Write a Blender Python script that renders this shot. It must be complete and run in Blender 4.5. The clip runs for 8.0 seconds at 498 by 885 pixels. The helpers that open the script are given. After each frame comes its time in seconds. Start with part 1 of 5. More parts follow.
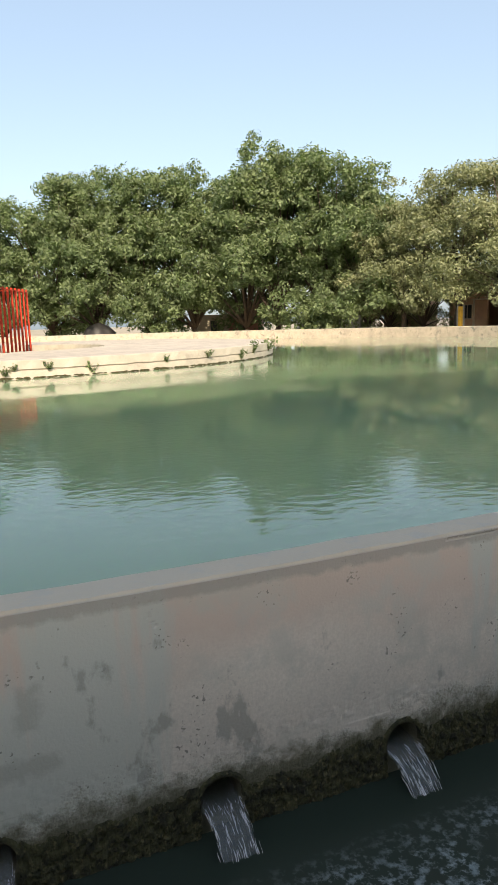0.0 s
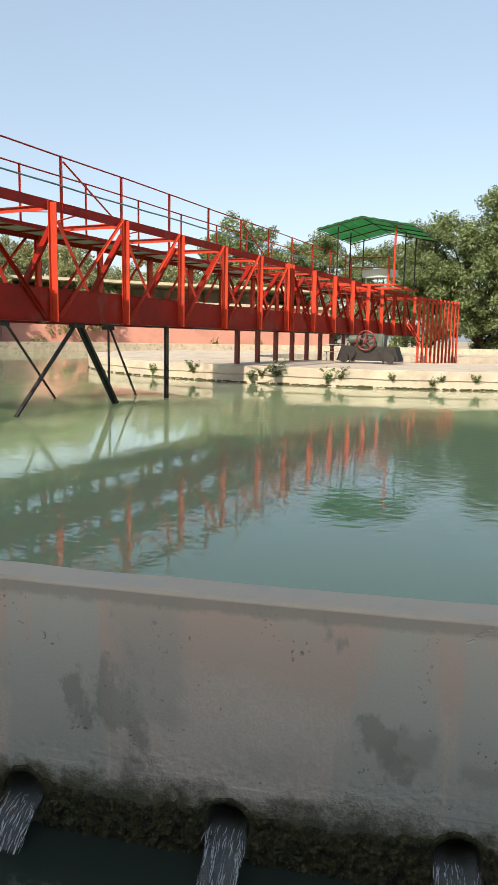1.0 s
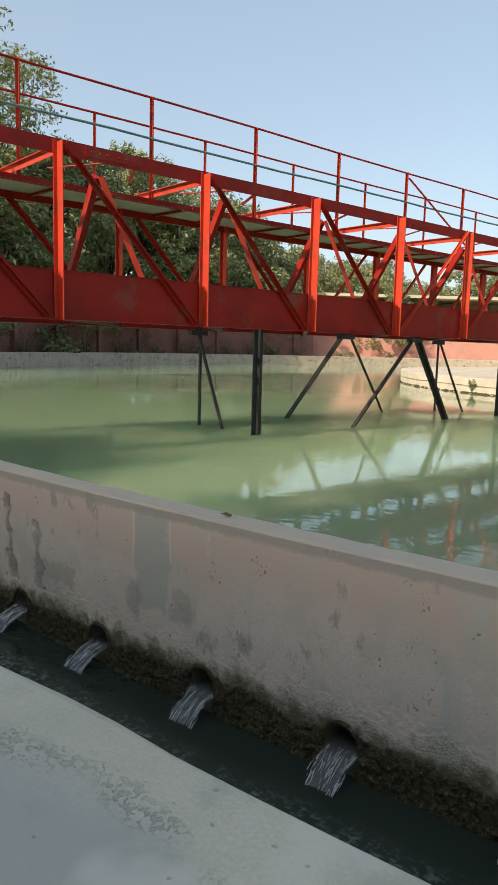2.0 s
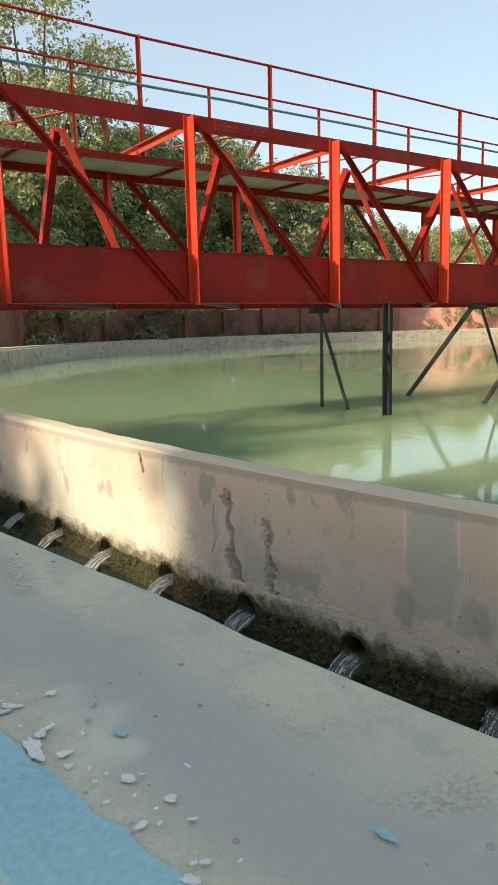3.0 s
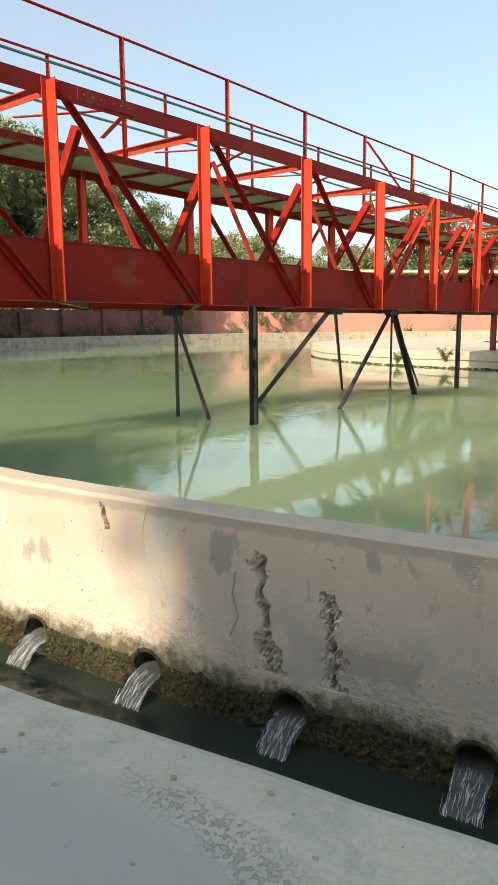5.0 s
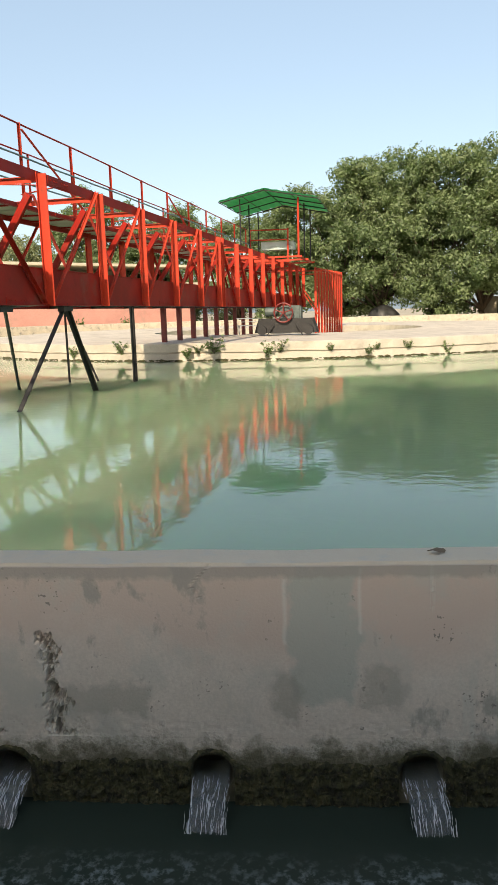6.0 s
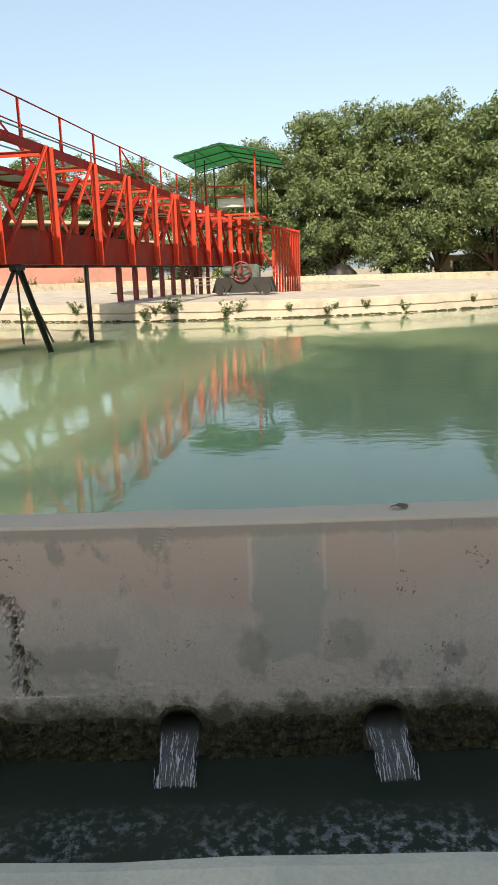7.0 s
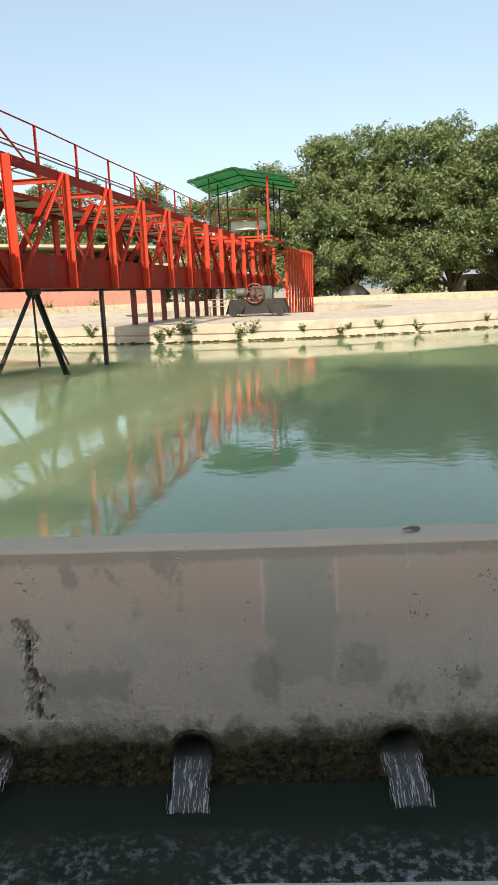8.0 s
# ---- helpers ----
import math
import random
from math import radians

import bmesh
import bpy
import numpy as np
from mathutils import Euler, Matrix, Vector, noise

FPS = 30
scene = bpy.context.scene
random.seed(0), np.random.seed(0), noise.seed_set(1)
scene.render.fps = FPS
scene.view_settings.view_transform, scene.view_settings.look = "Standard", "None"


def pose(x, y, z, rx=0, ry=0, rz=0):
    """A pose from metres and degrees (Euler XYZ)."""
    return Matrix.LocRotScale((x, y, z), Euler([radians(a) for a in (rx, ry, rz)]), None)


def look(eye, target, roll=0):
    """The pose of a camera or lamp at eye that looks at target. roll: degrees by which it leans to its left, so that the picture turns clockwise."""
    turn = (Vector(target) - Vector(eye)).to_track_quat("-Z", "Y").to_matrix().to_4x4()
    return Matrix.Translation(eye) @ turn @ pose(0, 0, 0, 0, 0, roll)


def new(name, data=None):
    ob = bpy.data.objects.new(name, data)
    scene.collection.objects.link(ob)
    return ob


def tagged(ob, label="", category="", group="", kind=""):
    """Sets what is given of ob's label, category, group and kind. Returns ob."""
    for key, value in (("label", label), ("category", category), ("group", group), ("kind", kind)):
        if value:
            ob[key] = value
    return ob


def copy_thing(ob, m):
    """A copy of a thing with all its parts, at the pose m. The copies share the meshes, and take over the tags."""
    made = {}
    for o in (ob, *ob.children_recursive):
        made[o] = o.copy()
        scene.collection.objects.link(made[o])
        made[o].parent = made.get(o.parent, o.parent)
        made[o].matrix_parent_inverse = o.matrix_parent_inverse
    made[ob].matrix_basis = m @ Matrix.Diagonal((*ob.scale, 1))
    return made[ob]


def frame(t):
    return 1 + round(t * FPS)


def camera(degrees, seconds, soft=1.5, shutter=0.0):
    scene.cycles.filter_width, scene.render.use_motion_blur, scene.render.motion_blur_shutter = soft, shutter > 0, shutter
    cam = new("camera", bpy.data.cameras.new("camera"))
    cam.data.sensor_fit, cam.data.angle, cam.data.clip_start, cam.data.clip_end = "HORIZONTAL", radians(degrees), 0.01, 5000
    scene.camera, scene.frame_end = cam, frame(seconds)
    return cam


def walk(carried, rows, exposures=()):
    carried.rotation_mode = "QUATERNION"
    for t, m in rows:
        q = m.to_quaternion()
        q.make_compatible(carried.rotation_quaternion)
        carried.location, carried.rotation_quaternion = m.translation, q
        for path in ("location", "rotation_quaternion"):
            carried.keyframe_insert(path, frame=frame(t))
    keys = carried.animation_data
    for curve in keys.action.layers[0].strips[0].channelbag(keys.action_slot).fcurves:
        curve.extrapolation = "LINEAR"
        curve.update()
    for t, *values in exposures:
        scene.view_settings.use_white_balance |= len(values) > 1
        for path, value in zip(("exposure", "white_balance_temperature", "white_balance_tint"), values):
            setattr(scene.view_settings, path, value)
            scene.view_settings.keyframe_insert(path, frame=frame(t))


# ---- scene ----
cam = camera(38.89, 8.0, soft=1.5)
# seconds, x, y, z, yaw, pitch, roll
ROWS = [
    (0.0, 3.430, -43.030, 1.624, -17.33, -9.63, -1.64),
    (0.1, 3.459, -42.984, 1.613, -13.45, -9.93, -2.08),
    (0.3, 3.397, -42.997, 1.636, -6.66, -9.29, -0.80),
    (0.5, 3.320, -42.981, 1.625, -0.84, -9.05, 0.20),
    (0.6, 3.284, -43.007, 1.647, 2.41, -9.42, 0.67),
    (0.9, 3.112, -43.077, 1.653, 12.09, -8.50, 1.18),
    (1.0, 3.053, -43.097, 1.644, 15.16, -8.49, 1.05),
    (1.2, 2.902, -43.169, 1.627, 21.29, -7.25, 1.12),
    (1.4, 2.753, -43.298, 1.637, 27.03, -7.68, 0.13),
    (1.5, 2.659, -43.260, 1.579, 29.54, -7.26, -0.39),
    (1.7, 2.496, -43.336, 1.579, 33.12, -7.23, 1.44),
    (2.0, 2.223, -43.415, 1.584, 38.69, -7.76, 1.57),
    (2.2, 1.994, -43.401, 1.575, 41.96, -10.40, -1.46),
    (3.3, 0.948, -43.747, 1.545, 45.40, -9.14, -1.11),
    (3.5, 0.752, -43.711, 1.536, 42.76, -9.51, -2.02),
    (3.8, 0.453, -43.608, 1.575, 42.10, -8.93, -2.27),
    (4.0, 0.272, -43.581, 1.576, 43.39, -8.92, -1.64),
    (4.2, 0.088, -43.581, 1.569, 40.97, -9.21, -0.80),
    (4.5, -0.137, -43.662, 1.598, 39.28, -10.20, 0.43),
    (4.7, -0.270, -43.627, 1.586, 35.94, -9.71, 0.50),
    (5.8, -0.473, -43.369, 1.647, 6.72, -10.92, -2.10),
    (6.0, -0.510, -43.392, 1.660, 2.65, -10.47, -1.60),
    (6.5, -0.526, -43.382, 1.655, -1.98, -12.10, -1.12),
    (7.0, -0.527, -43.375, 1.649, -0.63, -13.73, -1.72),
    (7.5, -0.514, -43.387, 1.659, 0.71, -13.24, -2.41),
    (8.0, -0.517, -43.392, 1.665, 0.50, -12.05, -2.23),
]
walk(cam, [(t, pose(x, y, z, 90 + pitch, 0, yaw) @ pose(0, 0, 0, 0, 0, roll)) for t, x, y, z, yaw, pitch, roll in ROWS],
     exposures=[(0.0, 1.40, 7900, 13), (1.5, 1.20, 7900, 13), (2.2, 1.22, 8100, 11), (3.3, 1.55, 8500, 10), (4.7, 1.52, 8400, 10), (5.8, 1.32, 8000, 11), (8.0, 1.32, 8000, 11)])

# ---- light ----
SUN_AZ, SUN_EL = 190.0, 36.0        # degrees clockwise from +y, height
world = bpy.data.worlds.new("sky")
scene.world = world
world.use_nodes = True
wn = world.node_tree
sky = wn.nodes.new("ShaderNodeTexSky")
sky.sky_type, sky.sun_disc = "NISHITA", False
sky.sun_elevation, sky.sun_rotation = radians(SUN_EL), radians(SUN_AZ)
sky.dust_density, sky.air_density, sky.ozone_density = 2.2, 1.0, 2.0
wn.nodes["Background"].inputs[1].default_value = 0.122
haze = wn.nodes.new("ShaderNodeMix")            # an even veil of haze over the whole sky
haze.data_type = "RGBA"
haze.inputs[0].default_value = 0.5
haze.inputs[7].default_value = (1.40, 2.10, 2.95, 1)
wn.links.new(sky.outputs[0], haze.inputs[6])
wn.links.new(haze.outputs[2], wn.nodes["Background"].inputs[0])
sun = new("sun", bpy.data.lights.new("sun", "SUN"))
sun.data.energy, sun.data.angle, sun.data.color = 2.5, radians(0.7), (1.0, 0.93, 0.82)
sa, se = radians(SUN_AZ), radians(SUN_EL)
sun.matrix_world = look((math.sin(sa) * math.cos(se) * 90, math.cos(sa) * math.cos(se) * 90, math.sin(se) * 90), (0, 0, 0))


# ---- materials ----
def material(name, base, second=None, scale=4.0, fine=60.0, rough=0.85, metal=0.0, bump=0.3, depth=0.01, third=None, stain=1.2, spread=(0.42, 0.62), random_obj=0.0, random_island=0.0):
    """A surface with a broad and a fine mottling, stains of a third colour and fine relief."""
    m = bpy.data.materials.new(name)
    m.use_nodes = True
    nt = m.node_tree
    b = nt.nodes["Principled BSDF"]
    geo = nt.nodes.new("ShaderNodeNewGeometry")
    second = second or tuple(c * 0.75 for c in base)

    def noise_node(s, detail=5.0, rgh=0.6):
        n = nt.nodes.new("ShaderNodeTexNoise")
        n.inputs["Scale"].default_value, n.inputs["Detail"].default_value, n.inputs["Roughness"].default_value = s, detail, rgh
        nt.links.new(geo.outputs["Position"], n.inputs["Vector"])
        return n.outputs["Fac"]

    def ramp(src, lo, hi):
        r = nt.nodes.new("ShaderNodeMapRange")
        r.inputs[1].default_value, r.inputs[2].default_value = lo, hi
        nt.links.new(src, r.inputs[0])
        return r.outputs[0]

    def mix(f, a, c, kind="MIX"):
        x = nt.nodes.new("ShaderNodeMix")
        x.data_type, x.blend_type = "RGBA", kind
        for sock, v in ((x.inputs[0], f), (x.inputs[6], a), (x.inputs[7], c)):
            if isinstance(v, (int, float)):
                sock.default_value = v
            elif isinstance(v, tuple):
                sock.default_value = (*v, 1.0)
            else:
                nt.links.new(v, sock)
        return x.outputs[2]

    broad, small = noise_node(scale), noise_node(fine, 3.0)
    col = mix(ramp(broad, *spread), base, second)
    col = mix(ramp(small, 0.3, 0.75), col, mix(0.5, col, tuple(c * 0.6 for c in base)))
    if third:
        col = mix(ramp(noise_node(stain, 7.0, 0.65), 0.55, 0.68), col, third)
    for amount, node, out in ((random_obj, "ShaderNodeObjectInfo", "Random"), (random_island, "ShaderNodeNewGeometry", "Random Per Island")):
        if amount:
            rn = nt.nodes.new(node)
            mr = nt.nodes.new("ShaderNodeMapRange")
            mr.inputs[3].default_value, mr.inputs[4].default_value = 1 - amount, 1 + amount
            nt.links.new(rn.outputs[out], mr.inputs[0])
            hsv = nt.nodes.new("ShaderNodeHueSaturation")
            nt.links.new(mr.outputs[0], hsv.inputs["Value"])
            nt.links.new(col, hsv.inputs["Color"])
            col = hsv.outputs[0]
    nt.links.new(col, b.inputs["Base Color"])
    b.inputs["Roughness"].default_value, b.inputs["Metallic"].default_value = rough, metal
    if bump:
        bp = nt.nodes.new("ShaderNodeBump")
        bp.inputs["Strength"].default_value, bp.inputs["Distance"].default_value = bump, depth
        mid = nt.nodes.new("ShaderNodeMath")
        mid.operation = "MULTIPLY_ADD"
        mid.inputs[1].default_value = 0.5
        nt.links.new(small, mid.inputs[0])
        nt.links.new(broad, mid.inputs[2])
        nt.links.new(mid.outputs[0], bp.inputs["Height"])
        nt.links.new(bp.outputs[0], b.inputs["Normal"])
    return m


def water_material(name, colour, ripple, scale, stretch=1.0, strength=0.25, rough=0.03):
    m = bpy.data.materials.new(name)
    m.use_nodes = True
    nt = m.node_tree
    b = nt.nodes["Principled BSDF"]
    b.inputs["Base Color"].default_value = (*colour, 1)
    b.inputs["Roughness"].default_value = rough
    b.inputs["IOR"].default_value = 1.33
    geo = nt.nodes.new("ShaderNodeNewGeometry")
    n = nt.nodes.new("ShaderNodeTexNoise")
    n.inputs["Scale"].default_value, n.inputs["Detail"].default_value = scale, 1.6
    mp = nt.nodes.new("ShaderNodeMapping")
    mp.inputs["Scale"].default_value = (1.0, stretch, 1.0)
    nt.links.new(geo.outputs["Position"], mp.inputs["Vector"])
    nt.links.new(mp.outputs[0], n.inputs["Vector"])
    calm = nt.nodes.new("ShaderNodeTexNoise")
    calm.inputs["Scale"].default_value = 0.12
    nt.links.new(geo.outputs["Position"], calm.inputs["Vector"])
    mr = nt.nodes.new("ShaderNodeMapRange")
    mr.inputs[1].default_value, mr.inputs[2].default_value, mr.inputs[3].default_value = 0.42, 0.62, 0.15
    nt.links.new(calm.outputs["Fac"], mr.inputs[0])
    mu = nt.nodes.new("ShaderNodeMath")
    mu.operation = "MULTIPLY"
    nt.links.new(n.outputs["Fac"], mu.inputs[0])
    nt.links.new(mr.outputs[0], mu.inputs[1])
    bp = nt.nodes.new("ShaderNodeBump")
    bp.inputs["Strength"].default_value, bp.inputs["Distance"].default_value = strength, ripple
    nt.links.new(mu.outputs[0], bp.inputs["Height"])
    nt.links.new(bp.outputs[0], b.inputs["Normal"])
    return m


CONCRETE = material("grey_concrete", (0.56, 0.46, 0.36), (0.43, 0.36, 0.285), 1.6, 70, third=(0.19, 0.175, 0.155), stain=2.2)
PALE = material("pale_concrete", (0.55, 0.49, 0.41), (0.44, 0.39, 0.33), 1.2, 30, third=(0.33, 0.29, 0.24), stain=0.9)
SLAB = material("walkway_concrete", (0.54, 0.515, 0.405), (0.45, 0.435, 0.35), 1.3, 110, third=(0.47, 0.41, 0.33), stain=1.1, spread=(0.40, 0.60), bump=0.5, depth=0.004)
MOSS = material("moss", (0.080, 0.075, 0.030), (0.018, 0.017, 0.009), 26, 140, third=(0.17, 0.15, 0.075), stain=42, rough=0.9, bump=1.0, depth=0.03)
RED = material("red_paint", (0.57, 0.056, 0.028), (0.47, 0.046, 0.026), 2.0, 40, rough=0.5, third=(0.30, 0.05, 0.03), stain=2.5, bump=0.1)
RED_OLD = material("weathered_red_paint", (0.36, 0.018, 0.011), (0.25, 0.016, 0.011), 1.6, 30, rough=0.5, third=(0.24, 0.05, 0.035), stain=1.5, bump=0.15)
TAR = material("black_steel", (0.012, 0.012, 0.013), (0.024, 0.023, 0.022), 5, 60, rough=0.55, bump=0.2)
DECK = material("deck_sheet", (0.45, 0.43, 0.38), (0.36, 0.33, 0.28), 2, 40, rough=0.7)
TEAL = material("teal_pipe", (0.10, 0.22, 0.24), None, 3, 40, rough=0.5, bump=0.1)
BLUE = material("blue_paint", (0.24, 0.48, 0.53), (0.29, 0.52, 0.56), 2, 70, rough=0.6, bump=0.1)
WHITE = material("flaking_white_paint", (0.72, 0.71, 0.68), (0.64, 0.64, 0.61), 6, 80, rough=0.7)
EARTH = material("dry_ground", (0.42, 0.36, 0.27), (0.34, 0.29, 0.21), 0.15, 6, third=(0.20, 0.20, 0.11), stain=0.08)
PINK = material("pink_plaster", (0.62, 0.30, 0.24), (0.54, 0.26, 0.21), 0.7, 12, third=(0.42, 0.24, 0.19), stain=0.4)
# the pink plaster darkened: tree shade on the boundary wall put into the colour
PINK_SHADE = material("shaded_pink_plaster", (0.34, 0.15, 0.12), (0.25, 0.115, 0.095), 0.7, 12, third=(0.13, 0.08, 0.065), stain=0.5)
CREAM = material("cream_plaster", (0.60, 0.52, 0.40), (0.5, 0.43, 0.33), 0.8, 12)
# near-black: window panes, and inside shade of doorways and shed given as colour
DARK = material("dark_pane_and_shade", (0.02, 0.02, 0.022), None, 2, 20, rough=0.4, bump=0)
BARK = material("bark", (0.11, 0.08, 0.055), (0.06, 0.045, 0.035), 3, 25, bump=0.8, depth=0.04)
def see_through(m, share, tint):
    """Let some light pass through a thin leaf or sheet."""
    nt = m.node_tree
    b, out = nt.nodes["Principled BSDF"], nt.nodes["Material Output"]
    tr = nt.nodes.new("ShaderNodeBsdfTranslucent")
    tr.inputs[0].default_value = (*tint, 1)
    mx = nt.nodes.new("ShaderNodeMixShader")
    mx.inputs[0].default_value = share
    nt.links.new(b.outputs[0], mx.inputs[1])
    nt.links.new(tr.outputs[0], mx.inputs[2])
    nt.links.new(mx.outputs[0], out.inputs[0])
    return m


LEAF = see_through(material("leaves", (0.175, 0.225, 0.108), (0.115, 0.160, 0.078), 0.25, 3, rough=0.6, bump=0, random_island=0.55), 0.35, (0.19, 0.30, 0.07))
LEAF_DRY = see_through(material("dusty_leaves", (0.29, 0.315, 0.17), (0.205, 0.235, 0.125), 0.3, 3, rough=0.5, bump=0, random_island=0.4), 0.35, (0.22, 0.25, 0.07))
GREEN = see_through(material("green_sheet", (0.03, 0.27, 0.16), (0.02, 0.21, 0.13), 3, 50, rough=0.45, bump=0.1), 0.5, (0.02, 0.55, 0.26))
TANK_WATER = water_material("green_tank_water", (0.200, 0.290, 0.175), 0.014, 5.0, 1.6, 0.25, 0.015)
def foam_on(m, r0, colour):
    """Flecks of foam that drift on the gutter's water, away from the wall."""
    nt = m.node_tree
    b = nt.nodes["Principled BSDF"]
    geo = nt.nodes.new("ShaderNodeNewGeometry")
    ln = nt.nodes.new("ShaderNodeVectorMath")
    ln.operation = "LENGTH"
    nt.links.new(geo.outputs["Position"], ln.inputs[0])
    zone = nt.nodes.new("ShaderNodeMapRange")
    zone.inputs[1].default_value, zone.inputs[2].default_value, zone.inputs[3].default_value, zone.inputs[4].default_value = r0 + 0.25, r0 + 0.62, 0.0, 1.0
    nt.links.new(ln.outputs["Value"], zone.inputs[0])
    both = None
    for scale, lo, hi in ((24.0, 0.49, 0.62), (3.2, 0.40, 0.58)):
        n = nt.nodes.new("ShaderNodeTexNoise")
        n.inputs["Scale"].default_value, n.inputs["Detail"].default_value, n.inputs["Roughness"].default_value = scale, 6.0, 0.65
        nt.links.new(geo.outputs["Position"], n.inputs["Vector"])
        r = nt.nodes.new("ShaderNodeMapRange")
        r.inputs[1].default_value, r.inputs[2].default_value = lo, hi
        nt.links.new(n.outputs["Fac"], r.inputs[0])
        mu = nt.nodes.new("ShaderNodeMath")
        mu.operation = "MULTIPLY"
        nt.links.new(r.outputs[0], mu.inputs[0])
        nt.links.new((both or zone.outputs[0]), mu.inputs[1])
        both = mu.outputs[0]
    mx = nt.nodes.new("ShaderNodeMix")
    mx.data_type = "RGBA"
    mx.inputs[6].default_value = b.inputs["Base Color"].default_value
    mx.inputs[7].default_value = (*colour, 1)
    nt.links.new(both, mx.inputs[0])
    nt.links.new(mx.outputs[2], b.inputs["Base Color"])
    return m


CHANNEL_WATER = water_material("dark_channel_water", (0.026, 0.038, 0.030), 0.03, 6, 1.0, 0.5, 0.06)
CHANNEL_WATER = foam_on(CHANNEL_WATER, 40.96, (0.34, 0.42, 0.45))



def tweak(m, **values):
    b = m.node_tree.nodes["Principled BSDF"]
    for key, v in values.items():
        b.inputs[key.replace("_", " ")].default_value = v
    return m


def damp_wall(m):
    """Old plaster: pale runs of lime, a damp band above the gutter and a darker line under the rim."""
    nt = m.node_tree
    b = nt.nodes["Principled BSDF"]
    col = b.inputs["Base Color"].links[0].from_socket
    geo = nt.nodes.new("ShaderNodeNewGeometry")
    sep = nt.nodes.new("ShaderNodeSeparateXYZ")
    nt.links.new(geo.outputs["Position"], sep.inputs[0])

    def field(scale, stretch, lo, hi, shift=0.0, detail=6.0):
        mp = nt.nodes.new("ShaderNodeMapping")
        mp.inputs["Scale"].default_value, mp.inputs["Location"].default_value = stretch, (shift, shift, shift)
        nt.links.new(geo.outputs["Position"], mp.inputs["Vector"])
        n = nt.nodes.new("ShaderNodeTexNoise")
        n.inputs["Scale"].default_value, n.inputs["Detail"].default_value, n.inputs["Roughness"].default_value = scale, detail, 0.62
        nt.links.new(mp.outputs[0], n.inputs["Vector"])
        r = nt.nodes.new("ShaderNodeMapRange")
        r.inputs[1].default_value, r.inputs[2].default_value = lo, hi
        nt.links.new(n.outputs["Fac"], r.inputs[0])
        return r.outputs[0], n.outputs["Fac"]

    def height(noise_out, amount, lo, hi):
        a = nt.nodes.new("ShaderNodeMath")
        a.operation = "MULTIPLY_ADD"
        a.inputs[1].default_value = amount
        nt.links.new(noise_out, a.inputs[0])
        nt.links.new(sep.outputs[2], a.inputs[2])
        r = nt.nodes.new("ShaderNodeMapRange")
        r.inputs[1].default_value, r.inputs[2].default_value = lo, hi
        nt.links.new(a.outputs[0], r.inputs[0])
        return r.outputs[0]

    def blend(f, a, colour, share=1.0):
        k = nt.nodes.new("ShaderNodeMath")
        k.operation = "MULTIPLY"
        k.inputs[1].default_value = share
        nt.links.new(f, k.inputs[0])
        x = nt.nodes.new("ShaderNodeMix")
        x.data_type = "RGBA"
        nt.links.new(k.outputs[0], x.inputs[0])
        nt.links.new(a, x.inputs[6])
        x.inputs[7].default_value = (*colour, 1)
        return x.outputs[2]

    def times(a, c):
        k = nt.nodes.new("ShaderNodeMath")
        k.operation = "MULTIPLY"
        nt.links.new(a, k.inputs[0])
        nt.links.new(c, k.inputs[1])
        return k.outputs[0]

    n = field(1.6, (1, 1, 1), 0, 1, 4)[1]
    col = blend(height(n, 0.55, 0.60, 0.80), col, (0.385, 0.305, 0.255), 0.9)                  # brownish upper plaster
    col = blend(field(4.2, (1, 1, 0.8), 0.52, 0.62, 15)[0], col, (0.34, 0.325, 0.285), 0.6)    # blotches
    col = blend(field(1.5, (1, 1, 0.12), 0.55, 0.59, 9)[0], col, (0.33, 0.345, 0.31), 0.8)      # grey-green runs
    col = blend(field(2.6, (1, 1, 0.06), 0.625, 0.645, 31)[0], col, (0.47, 0.47, 0.43), 0.5)    # pale drip lines
    col = blend(field(3.4, (1, 1, 0.6), 0.60, 0.64, 2, 9.0)[0], col, (0.215, 0.205, 0.18), 0.75)  # worn patches
    col = blend(times(field(60.0, (1, 1, 1), 0.63, 0.68, 1, 1.0)[0], field(6.0, (1, 1, 1), 0.56, 0.62, 12)[0]), col, (0.12, 0.11, 0.095), 0.8)   # pits
    warp = field(9.0, (1, 1, 1), 0, 1, 41)[1]

    def spot(x0, hx, z0, hz, soft):
        # an uneven patch of the face, hx by hz metres about a place
        fs = []
        for axis, mid, half in ((0, x0, hx), (2, z0, hz)):
            sh = nt.nodes.new("ShaderNodeMath")
            sh.operation = "MULTIPLY_ADD"
            sh.inputs[1].default_value = 0.16 if half > 0.02 else 0.02
            nt.links.new(warp, sh.inputs[0])
            nt.links.new(sep.outputs[axis], sh.inputs[2])
            ab = nt.nodes.new("ShaderNodeMath")
            ab.operation = "SUBTRACT"
            ab.inputs[1].default_value = mid + (0.08 if half > 0.02 else 0.01)
            nt.links.new(sh.outputs[0], ab.inputs[0])
            mag = nt.nodes.new("ShaderNodeMath")
            mag.operation = "ABSOLUTE"
            nt.links.new(ab.outputs[0], mag.inputs[0])
            r = nt.nodes.new("ShaderNodeMapRange")
            r.inputs[1].default_value, r.inputs[2].default_value = half, half - min(soft, half * 0.9)
            nt.links.new(mag.outputs[0], r.inputs[0])
            fs.append(r.outputs[0])
        return times(*fs)

